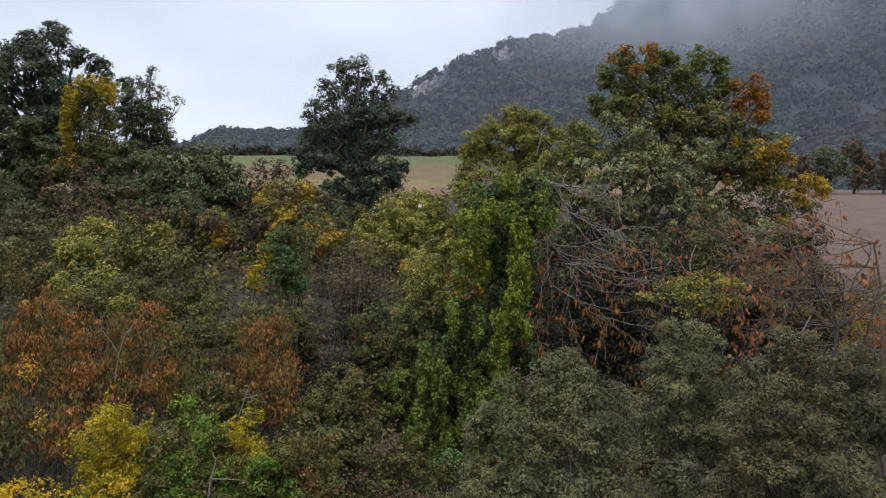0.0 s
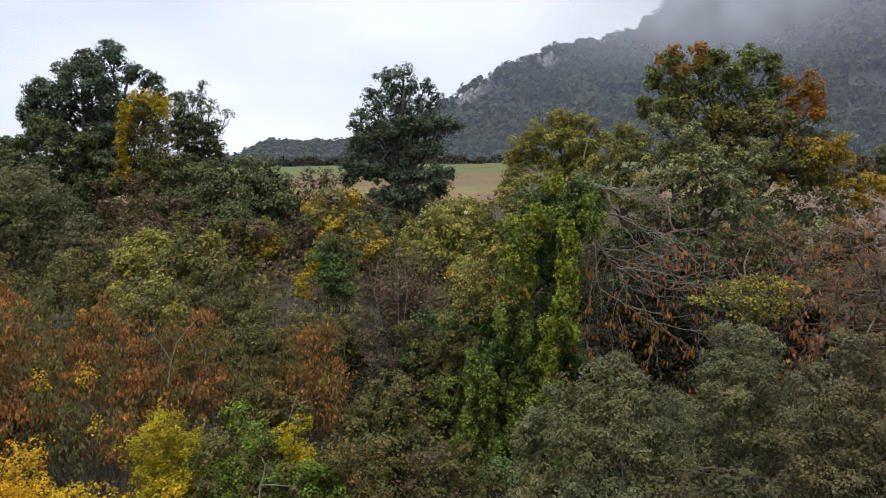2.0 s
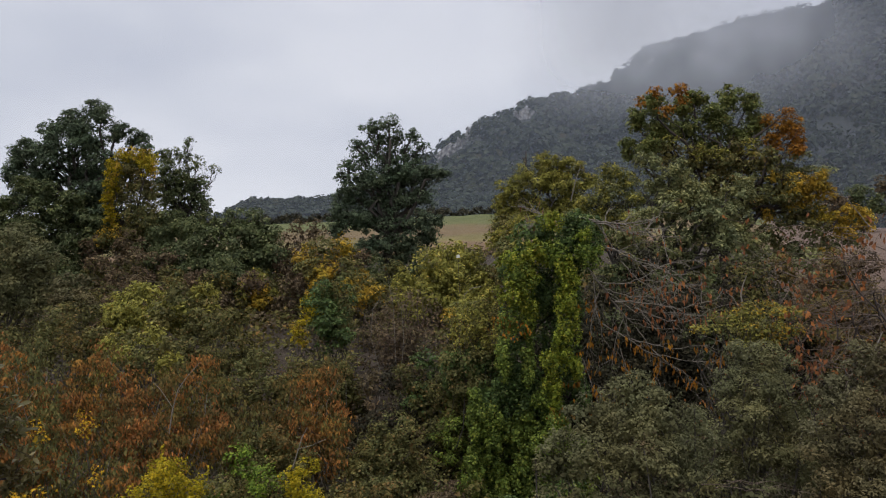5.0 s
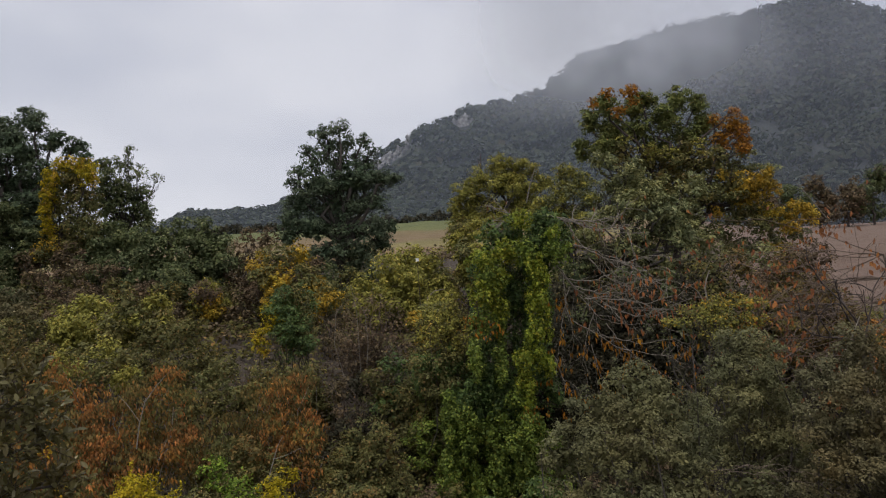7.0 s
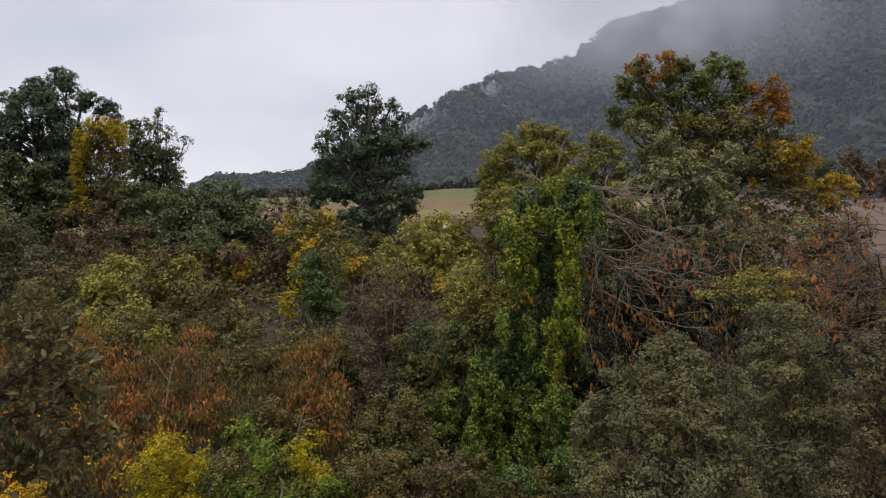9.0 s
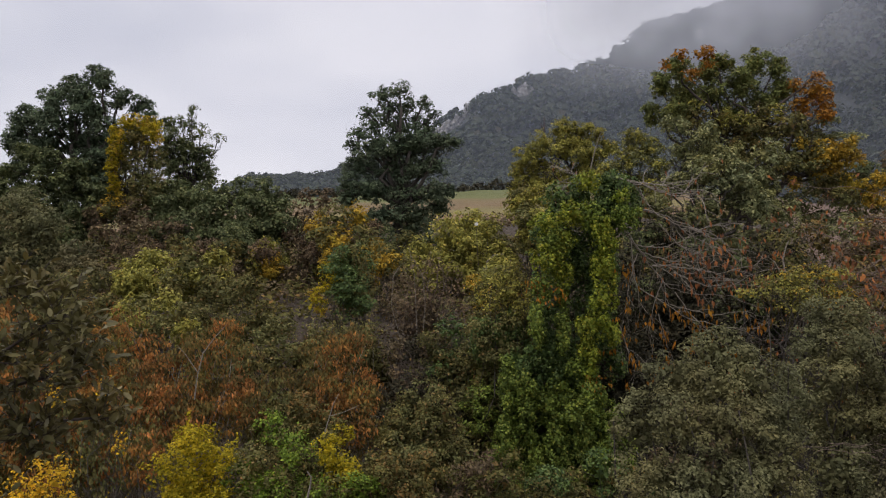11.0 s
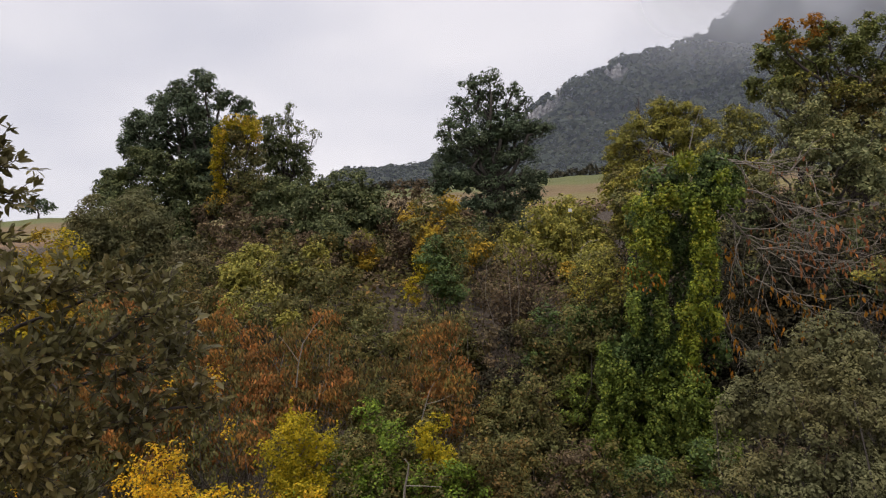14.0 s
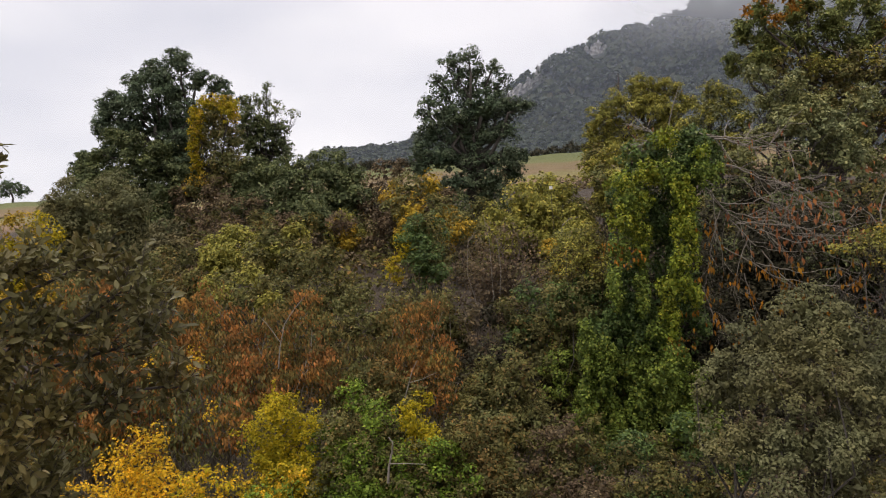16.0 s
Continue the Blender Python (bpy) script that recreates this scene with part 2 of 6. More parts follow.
def mesh_from(name, verts, faces_flat, corners, mat, smooth=False):
    me = bpy.data.meshes.new(name)
    n, f = len(verts), len(faces_flat) // corners
    me.vertices.add(n)
    me.vertices.foreach_set("co", np.ascontiguousarray(verts, np.float32).ravel())
    me.loops.add(len(faces_flat))
    me.loops.foreach_set("vertex_index", np.ascontiguousarray(faces_flat, np.int32))
    me.polygons.add(f)
    me.polygons.foreach_set("loop_start", np.arange(f, dtype=np.int32) * corners)
    if smooth:
        me.polygons.foreach_set("use_smooth", np.ones(f, bool))
    me.update(calc_edges=True)
    me.materials.append(mat)
    return me


def unit(v):
    return v / np.maximum(np.linalg.norm(v, axis=-1, keepdims=True), 1e-9)


def leaf_verts(c, nrm, length, width, hang=0.0):
    """One folded, pointed leaf at every place c, facing nrm."""
    n = len(c)
    t = unit(np.cross(nrm, RNG.normal(size=(n, 3))))
    if hang:
        t = unit(t + hang * np.array([0, 0, -1.0]))
        nrm = unit(nrm - t * (nrm * t).sum(-1, keepdims=True))
    s = np.cross(t, nrm)
    ln = length * RNG.uniform(0.6, 1.3, (n, 1))
    w = ln * (width / length) * RNG.uniform(0.8, 1.2, (n, 1))
    fold = nrm * w * RNG.uniform(0.1, 0.35, (n, 1))
    mid = c + t * ln * 0.42
    return np.stack([c, mid + s * w / 2 + fold, c + t * ln, mid - s * w / 2 + fold], 1).reshape(-1, 3)


def tube(points, radii, sides=6):
    """Vertices and quads of a tapered, bent stick."""
    p, r = np.asarray(points, float), np.asarray(radii, float)
    d = unit(np.gradient(p, axis=0))
    side = unit(np.cross(d, np.array([0.31, 0.87, 0.37])))
    up = np.cross(side, d)
    a = np.arange(sides) * 2 * np.pi / sides
    ring = np.cos(a)[None, :, None] * side[:, None] + np.sin(a)[None, :, None] * up[:, None]
    v = (p[:, None] + ring * r[:, None, None]).reshape(-1, 3)
    i, k = np.meshgrid(np.arange(len(p) - 1), np.arange(sides), indexing="ij")
    j = (k + 1) % sides
    f = np.stack([i * sides + k, i * sides + j, (i + 1) * sides + j, (i + 1) * sides + k], -1).reshape(-1)
    return v, f


def joined(tubes):
    vs, fs, n = [], [], 0
    for v, f in tubes:
        vs.append(v)
        fs.append(f + n)
        n += len(v)
    return np.concatenate(vs), np.concatenate(fs)


def wander(a, b, steps=6, amount=0.12, sag=0.0):
    """A crooked line from a to b."""
    a, b = np.asarray(a, float), np.asarray(b, float)
    s = np.linspace(0, 1, steps)[:, None]
    far = np.linalg.norm(b - a)
    p = a + (b - a) * s + RNG.normal(size=(steps, 3)) * amount * far / steps ** 0.5 * np.sin(np.pi * s)
    p[:, 2] += sag * far * np.sin(np.pi * s[:, 0])
    return p


def part(name, verts, faces, corners, mat, parent, label="", kind="", smooth=False):
    """One mesh under a thing, its vertices given in the world."""
    top = parent
    off = np.array(top.location) if top.parent is None else np.array(top.location) + np.array(top.parent.location)
    ob = new(name, mesh_from(name, verts - off, faces, corners, mat, smooth))
    ob.parent = parent
    return tagged(ob, label=label, kind=kind)


def thing(name, label, category, x, y, z=None, group=""):
    ob = new(name)
    ob.empty_display_size = 0.2
    ob.location = (x, y, float(ground_z(x, y)) - 0.05 if z is None else z)
    return tagged(ob, label, category, group)


def crown_points(lobes, length, width, cover, ragged=1.0, inner=0.1, lift=0.7, drape=False):
    """Places, facings and sizes of leaves: rounded tufts over each lobe's skin with gaps between them, shoots that stand out of it, and a filling of larger shaded leaves."""
    cs, ns, ls = [], [], []
    for x, y, z, rx, ry, rz in lobes:
        mid, r = np.array([x, y, z]), np.array([rx, ry, rz])
        n = int(0.8 * cover * np.pi * (rx + ry) / 2 * rz / (length * width * 0.25))
        mean = (rx * ry * rz) ** (1 / 3)
        size = np.clip((0.3 if drape else 0.4) * mean, 1.6 * length, 0.42)
        shape = np.array([0.75, 0.75, 1.5] if drape else [1.1, 1.1, 0.72])
        k = int(np.clip(2.7 * (mean / size) ** 2, 8, 110))
        d = unit(RNG.normal(size=(k, 3)) + np.array([0, 0, 0.25]))
        spot = mid + d * r * (0.8 + 0.28 * ragged * (RNG.random((k, 1)) - 0.45))
        big = size * RNG.uniform(0.55, 1.35, (k, 1))
        share = big[:, 0] ** 2 * RNG.uniform(0.5, 1.2, k)
        pick = RNG.choice(k, int(n * 0.74), p=share / share.sum())
        e = unit(RNG.normal(size=(len(pick), 3)) + d[pick] * 0.55 + np.array([0, -0.1, 0.5]))
        c = [spot[pick] + e * big[pick] * shape * RNG.uniform(0.55, 1.08, (len(pick), 1))]
        f = [e * 0.8 + np.array([0, -0.05, 0.45])]
        s = [np.ones((len(pick), 1))]
        ks = max(5, int(k * 0.8))
        ds = unit(RNG.normal(size=(ks, 3)) + np.array([0, -0.15, 0.25]))
        way = unit(ds * 0.8 + np.array([0, 0, lift]) + RNG.normal(size=(ks, 3)) * 0.35)
        long = RNG.uniform(0.2, 0.5, (ks, 1)) * ragged * min(mean, 0.9)
        pk = RNG.integers(0, ks, int(n * 0.2))
        u = RNG.random((len(pk), 1))
        jit = RNG.normal(size=(len(pk), 3)) * 0.5 * length * (1.15 - 0.6 * u)
        c.append(mid + ds[pk] * r * 0.78 + way[pk] * long[pk] * u + jit)
        f.append(unit(jit) * 0.5 + way[pk] * 0.4 + np.array([0, 0, 0.3]))
        s.append(np.ones((len(pk), 1)))
        m = int(n * 0.09 * inner * 10 * min(1.0, cover / 2))
        fill = unit(RNG.normal(size=(m, 3))) * RNG.uniform(0.15, 0.64, (m, 1))
        c.append(mid + fill * r)
        f.append(fill)
        s.append(np.full((m, 1), 2.0))
        c, f, s = np.concatenate(c), np.concatenate(f), np.concatenate(s)
        stay = (c[:, 1] < y + 0.25 * ry) | (RNG.random(len(c)) < 0.35)
        cs.append(c[stay])
        ls.append(s[stay])
        ns.append(unit(f[stay] + RNG.normal(size=(int(stay.sum()), 3)) * 0.32))
    return np.concatenate(cs), np.concatenate(ns), np.concatenate(ls)


def crown(parent, mat, length, width, cover, lobes, hang=0.0, ragged=1.0, name="crown", label="", inner=0.1, lift=0.7, drape=False):
    c, n, s = crown_points(lobes, length, width, cover, ragged, inner, lift, drape)
    low = c[:, 2] > ground_z(c[:, 0], c[:, 1]) - 0.1
    c, n, s = c[low], n[low], s[low]
    v = leaf_verts(c, n, length * s, width * s, hang)
    return part(name, v, np.arange(len(v)), 4, mat, parent, label)


def heap(y, rows, deep=0.85, stagger=0.5):
    """Lobes of a crown that stands at the depth y: across, height and the two radii of each, the smaller ones further out to front and back."""
    out = []
    for x, z, rx, rz in rows:
        ry = deep * (rx + rz) / 2
        out.append((x, y + stagger * RNG.uniform(-1, 0.5), z, rx, ry, rz))
    return out


def limbs(parent, lobes, radius, fork, mat=BARK, twigs=3):
    """A trunk from the thing's foot to the fork, and a limb with twigs into every lobe."""
    foot = np.array(parent.location)
    fork = np.array(fork, float)
    v, f = tube(wander(foot, fork, 7, 0.1), np.linspace(radius * 1.25, radius * 0.75, 7), 9)
    part("trunk", v, f, 4, mat, parent, smooth=True)
    for x, y, z, rx, ry, rz in lobes:
        end = np.array([x, y, z + rz * 0.3])
        start = foot + (fork - foot) * RNG.uniform(0.65, 1.0)
        line = wander(start, end, 7, 0.16, 0.06)
        v, f = tube(line, np.linspace(radius * 0.5, radius * 0.12, 7), 6)
        limb = part("limb", v, f, 4, mat, parent, smooth=True)
        for _ in range(twigs):
            q = line[RNG.integers(3, 7)]
            tip = np.array([x, y, z]) + unit(RNG.normal(size=3)) * np.array([rx, ry, rz]) * 1.0
            v, f = tube(wander(q, tip, 5, 0.2), np.linspace(radius * 0.14, radius * 0.03, 5), 4)
            part("twig", v, f, 4, mat, limb, smooth=True)


def stems(parent, lobes, radius, mat=BARK, each=3):
    """Several stems from the ground into the lobes of a shrub."""
    foot = np.array(parent.location)
    for x, y, z, rx, ry, rz in lobes:
        made = []
        for _ in range(each):
            tip = np.array([x, y, z]) + RNG.uniform(-0.8, 0.8, 3) * np.array([rx, ry, rz])
            a = foot + RNG.uniform(-0.25, 0.25, 3) * np.array([1, 1, 0])
            made.append(tube(wander(a, tip, 6, 0.2, 0.08), np.linspace(radius, radius * 0.25, 6), 5))
        v, f = joined(made)
        part("stem", v, f, 4, mat, parent, smooth=True)


def lumps(x0, x1, z0, z1, y, depth, n):
    """Many small lobes that heap up to an uneven bush of the given width and height."""
    w, h = x1 - x0, z1 - z0
    out = []
    m = 3 * n
    peak = RNG.uniform(0.78, 1.08, n + 2)
    for i in range(m):
        u = (i + RNG.uniform(0.1, 0.9)) / m
        arch = (0.74 + 0.26 * math.sin(math.pi * min(max(u, 0.1), 0.9))) * float(np.interp(u * (n + 1), np.arange(n + 2), peak))
        level = (1.0, 0.62, 0.3)[i % 3]
        rz = h * RNG.uniform(0.17, 0.3) * (1.15 if level < 1 else 1.0)
        rx = max(w / n * RNG.uniform(0.32, 0.55), rz * 0.8)
        top = max(h * arch * level, rz * 1.3)
        out.append((x0 + rx * 0.6 + (w - rx * 1.2) * u, y + depth * (RNG.uniform(-0.3, 0.4) if level == 1 else RNG.uniform(-0.5, 0.0)), z0 + top - rz * 0.9, rx, max(depth * 0.3, rx * 0.8), rz))
    return out


def shrub(name, label, mat, x0, x1, z0, z1, y, depth, leaf=0.07, cover=3.0, n=3, hang=0.0, group="", ragged=1.2, ratio=0.6, twig=BARK, each=2, mix=None, inner=0.1):
    """A shrub: stems and a leafy crown, with a second leaf colour on some of its lobes where mix is given."""
    lb = lumps(x0, x1, z0, z1, y, depth, n)
    t = thing(name, label, "shrub", (x0 + x1) / 2, y, group=group)
    if mix:
        crown(t, mat, leaf, leaf * ratio, cover, lb[::2], hang, ragged, inner=inner)
        crown(t, mix, leaf, leaf * ratio, cover, lb[1::2], hang, ragged, inner=inner)
    else:
        crown(t, mat, leaf, leaf * ratio, cover, lb, hang, ragged, inner=inner)
    stems(t, lb, 0.009 + 0.004 * (z1 - z0), twig, each)
    return t


def bough(p, d, length, r, depth, droop, out, tips, wiggle=0.25):
    """A branch that forks and bends under its weight; its ends are kept for leaves."""
    steps = 6
    pts = [np.array(p, float)]
    d = unit(np.array(d, float))
    for _ in range(steps):
        d = unit(d + RNG.normal(size=3) * wiggle * 0.5 + np.array([0, 0, -droop]))
        pts.append(pts[-1] + d * length / steps)
    out.append(tube(pts, np.linspace(r, r * 0.45, steps + 1), (3 if r < 0.006 else 4) if r < 0.02 else 6))
    if depth == 0:
        tips.append(pts[-1])
        tips.append(pts[3])
        return
    for i in range(RNG.integers(2, 4)):
        q = pts[RNG.integers(2, steps + 1)]
        e = unit(d + RNG.normal(size=3) * 0.65)
        bough(q, e, length * RNG.uniform(0.5, 0.75), r * 0.64, depth - 1, droop, out, tips, wiggle)


def bare(parent, start, ways, length, radius, depth, droop, bark_mat, leaf_mat=None, leaf=0.07, per_tip=1.5, wiggle=0.3):
    """Bare boughs from one place, with a few dead leaves hanging at the ends."""
    tips = []
    for w in ways:
        out = []
        bough(start, w, length * RNG.uniform(0.8, 1.2), radius, depth, droop, out, tips, wiggle)
        v, f = joined(out)
        part("bough", v, f, 4, bark_mat, parent, smooth=True)
    if leaf_mat and tips:
        tips = np.array(tips)
        c = tips[RNG.integers(0, len(tips), int(len(tips) * per_tip))]
        c = c + RNG.normal(size=c.shape) * 0.04
        v = leaf_verts(c, unit(RNG.normal(size=c.shape) + np.array([0, -0.6, 0])), leaf, leaf * 0.5, 1.6)
        part("dead_leaves", v, np.arange(len(v)), 4, leaf_mat, parent, "few dead leaves hanging from twigs", "stuff")


def broad_leaf(c, nrm, t, length, width):
    """Near leaves: oval, folded along the rib and curled at the tip; 8 vertices and 4 faces each."""
    n = len(c)
    nrm = unit(nrm - t * (nrm * t).sum(-1, keepdims=True))
    s = np.cross(t, nrm)
    ln = length * RNG.uniform(0.65, 1.25, (n, 1))
    w = ln * (width / length) * RNG.uniform(0.8, 1.2, (n, 1))
    fold = nrm * w * RNG.uniform(0.05, 0.3, (n, 1))
    curl = nrm * ln * RNG.uniform(-0.22, 0.1, (n, 1))
    m1, m2 = c + t * ln * 0.34 + curl * 0.15, c + t * ln * 0.7 + curl * 0.5
    tip = c + t * ln + curl
    v = np.stack([c, m1 + s * w * 0.46 + fold, m1, m1 - s * w * 0.46 + fold, m2 + s * w * 0.4 + fold, m2, m2 - s * w * 0.4 + fold, tip], 1).reshape(-1, 3)
    one = np.array([0, 3, 2, 1, 2, 3, 6, 5, 1, 2, 5, 4, 5, 6, 7, 4])
    f = (np.arange(n)[:, None] * 8 + one).reshape(-1)
    return v, f


def undergrowth(name, label, mat, x0, x1, y0, y1, share, seed, cover=1.0, grain=0.0075):
    """Low brambles and weeds over the slope, in hummocks, where a slow pattern lets this kind grow."""
    rng = np.random.default_rng(seed)
    cs = []
    y = y0
    while y < y1:
        dy = 0.5
        ln = grain * max(y, 8)
        n = int(cover * (x1 - x0) * dy / (ln * ln * 0.6 * 0.25) * 0.38)
        p = np.stack([rng.uniform(x0, x1, n), rng.uniform(y, y + dy, n)], -1)
        p = p[np.abs(p[:, 0]) < 0.68 * p[:, 1] + 3]
        cs.append(p)
        y += dy
    p = np.concatenate(cs)
    x, y = p.T
    kind = np.sin(x * 0.83 + seed) + np.sin(y * 0.91 + 2.1 * seed) + 0.8 * np.sin(x * 1.9 - y * 1.3 + seed) + rng.normal(size=len(x)) * 0.35
    keep = kind > np.quantile(kind, 1 - share)
    field = (x > 0.46 * y) & (y > 22)
    keep &= ~field
    bare_earth = (np.abs(x + 1.2) < 1.3 + 0.3 * np.sin(y * 3)) & (y > 17.3) & (y < 21.5)
    keep &= ~bare_earth | (rng.random(len(x)) < 0.25)
    x, y = x[keep], y[keep]
    hum = 0.35 + 0.35 * np.sin(x * 2.3 + y * 0.7 + seed) * np.sin(y * 2.0 - x * 0.8)
    z = ground_z(x, y) + hum * rng.random(len(x)) ** 0.6
    c = np.stack([x, y, z], -1)
    nrm = unit(np.array([0, -0.25, 0.8]) + rng.normal(size=c.shape) * 0.45)
    size = grain * np.maximum(y, 8)[:, None, None]
    v = (leaf_verts(c * 0, nrm, 1.0, 0.62).reshape(-1, 4, 3) * size + c[:, None]).reshape(-1, 3)
    ob = tagged(new(name, mesh_from(name, v, np.arange(len(v)), 4, mat)), label, "undergrowth", kind="stuff")
    return ob


def near_oak(lobes, sprigs):
    """The evergreen oak beside the path: crooked boughs, twigs, and leaves set round the twigs; the nearest leaves are pieces of their own."""
    foot = thing("evergreen_oak", "evergreen oak with grey-green leathery leaves beside the path", "tree", -3.6, 2.3)
    base = np.array(foot.location)
    fork = np.array([-3.45, 2.4, 3.9])
    v, f = tube(wander(base, fork, 8, 0.1), np.linspace(0.11, 0.08, 8), 10)
    part("trunk", v, f, 4, DARKBARK, foot, smooth=True)
    cs, ts, ns = [], [], []
    for group, dense in ((lobes, 1.0), (sprigs, 1.9)):
        for x, y, z, rx, ry, rz in group:
            mid, r = np.array([x, y, z]), np.array([rx, ry, rz])
            line = wander(fork + RNG.normal(size=3) * 0.05, mid, 9, 0.2, 0.06)
            made = [tube(line, np.linspace(0.014, 0.004, 9), 7)]
            shoots = int(dense * 2700 * rx * rz) + 6
            for _ in range(shoots):
                d = unit(RNG.normal(size=3))
                a = mid + d * r * RNG.uniform(0.1, 0.75)
                w = unit(d * 0.5 + np.array([0.25, -0.05, 0.45]) + RNG.normal(size=3) * 0.45)
                ln = RNG.uniform(0.05, 0.13)
                tw = np.stack([a, a + w * ln * 0.5 + RNG.normal(size=3) * 0.004, a + w * ln])
                made.append(tube(tw, [0.0016, 0.0013, 0.0008], 3))
                k = RNG.integers(8, 14)
                s = np.sort(RNG.random(k))[:, None]
                p = a + w * ln * s
                t = unit(w * 0.6 + RNG.normal(size=(k, 3)) * 0.6)
                cs.append(p)
                ts.append(t)
                ns.append(unit(np.array([0, -0.1, 0.7]) + RNG.normal(size=(k, 3)) * 0.5))
            v, f = joined(made)
            part("bough", v, f, 4, DARKBARK, foot, smooth=True)
    c, t, n = np.concatenate(cs), np.concatenate(ts), np.concatenate(ns)
    near = np.argsort(np.linalg.norm(c - np.array([-1.0, 0.7, 4.4]), axis=1) + RNG.normal(size=len(c)) * 0.1)[:280]
    rest = np.ones(len(c), bool)
    rest[near] = False
    v, f = broad_leaf(c[rest], n[rest], t[rest], 0.036, 0.015)
    part("crown", v, f, 4, NEAROAK, foot)
    shapes = []
    for _ in range(6):
        v, f = broad_leaf(np.zeros((1, 3)), np.array([[0, 0, 1.0]]), np.array([[1.0, 0, 0]]), 0.036, 0.015)
        shapes.append(mesh_from("leaf", v, f, 4, NEAROAK))
    for i in near:
        x = Vector(t[i])
        z = Vector(n[i])
        z = (z - x * z.dot(x)).normalized()
        leaf = new("leaf", shapes[i % 6])
        leaf.parent = foot
        m = Matrix((x, z.cross(x), z)).transposed().to_4x4()
        leaf.matrix_local = Matrix.Translation(Vector(c[i] - base)) @ m


# ---- the land ----
def land():
    rings = np.concatenate([np.geomspace(0.4, 60, 120), np.geomspace(61.5, 4500, 60)])
    front = np.linspace(-0.95, 0.95, 130)
    back = np.linspace(0.95, 2 * np.pi - 0.95, 62)[1:-1]
    ang = np.concatenate([front, back])
    m = len(ang)
    rr, aa = np.meshgrid(rings, ang, indexing="ij")
    x, y = rr * np.sin(aa), rr * np.cos(aa)
    z = ground_z(x, y)
    v = np.stack([x, y, z], -1).reshape(-1, 3)
    v = np.concatenate([v, [[0, 0, 3.3]]])
    i, k = np.meshgrid(np.arange(len(rings) - 1), np.arange(m), indexing="ij")
    j = (k + 1) % m
    f = np.stack([i * m + k, (i + 1) * m + k, (i + 1) * m + j, i * m + j], -1).reshape(-1)
    mat, nt, bsdf, out = material("hillside_ground")
    litter = ramp(nt, noise_tex(nt, 3.0, 8.0, 0.7), [(0.3, (0.03, 0.022, 0.015)), (0.55, (0.06, 0.043, 0.029)), (0.75, (0.075, 0.06, 0.04))])
    plough = ramp(nt, noise_tex(nt, 0.8, 8.0, 0.75), [(0.3, (0.1, 0.062, 0.042)), (0.7, (0.17, 0.111, 0.08))])
    geo = nt.nodes.new("ShaderNodeNewGeometry")
    sep = nt.nodes.new("ShaderNodeSeparateXYZ")
    nt.links.new(geo.outputs["Position"], sep.inputs[0])

    def step(value, lo, hi):
        r = nt.nodes.new("ShaderNodeMapRange")
        r.inputs[1].default_value, r.inputs[2].default_value = lo, hi
        nt.links.new(value, r.inputs[0])
        return r.outputs[0]

    def calc(op, a, b):
        c = nt.nodes.new("ShaderNodeMath")
        c.operation = op
        for s, v in ((c.inputs[0], a), (c.inputs[1], b)):
            if isinstance(v, (int, float)):
                s.default_value = v
            else:
                nt.links.new(v, s)
        return c.outputs[0]

    # bands across the field: reddish stubble, pale grass, bare brown, short green grass above
    band = ramp(nt, step(sep.outputs[1], 40, 100), [(0.0, (0.2, 0.118, 0.062)), (0.12, (0.195, 0.122, 0.062)), (0.15, (0.19, 0.152, 0.05)), (0.24, (0.165, 0.137, 0.045)), (0.29, (0.165, 0.108, 0.05)), (0.58, (0.155, 0.11, 0.045)), (0.68, (0.11, 0.118, 0.03)), (1.0, (0.1, 0.112, 0.028))])
    mottle = ramp(nt, noise_tex(nt, 0.5, 8.0, 0.65), [(0.3, (0.7, 0.72, 0.7)), (0.7, (1.2, 1.18, 1.15))])
    green = mix_rgb(nt, 1.0, band, mottle, "MULTIPLY")
    right = step(calc("SUBTRACT", sep.outputs[0], calc("MULTIPLY", sep.outputs[1], 0.46)), 0.0, 2.0)
    field = mix_rgb(nt, right, green, plough)
    edge = calc("MAXIMUM", step(sep.outputs[1], 39, 43), calc("MULTIPLY", right, step(sep.outputs[1], 21, 24)))
    nt.links.new(mix_rgb(nt, edge, litter, field), bsdf.inputs["Base Color"])
    bsdf.inputs["Roughness"].default_value = 0.95
    bump = nt.nodes.new("ShaderNodeBump")
    bump.inputs["Strength"].default_value, bump.inputs["Distance"].default_value = 0.7, 0.2
    nt.links.new(noise_tex(nt, 5.0, 6.0, 0.7), bump.inputs["Height"])
    nt.links.new(bump.outputs[0], bsdf.inputs["Normal"])
    cap = len(v) - 1
    me = mesh_from("ground", v, f, 4, mat, True)
    bm = bmesh.new()
    bm.from_mesh(me)
    bm.verts.ensure_lookup_table()
    for k in range(m):
        bm.faces.new((bm.verts[cap], bm.verts[k], bm.verts[(k + 1) % m]))
    bm.normal_update()
    bm.to_mesh(me)
    bm.free()
    return tagged(new("ground", me), "scrubby gully slope with leaf litter, grass field and ploughed field", "ground", kind="structure")


land()

# The mountain: a long wooded side that climbs to the right, with a limestone rim.
RIDGE_A = [-0.9, -0.5, -0.28, -0.24, -0.19, -0.13, -0.02, 0.03, 0.07, 0.15, 0.21, 0.27, 0.305, 0.33, 0.36, 0.44, 0.5, 0.57, 0.63, 0.675, 0.72, 0.76, 1.2]
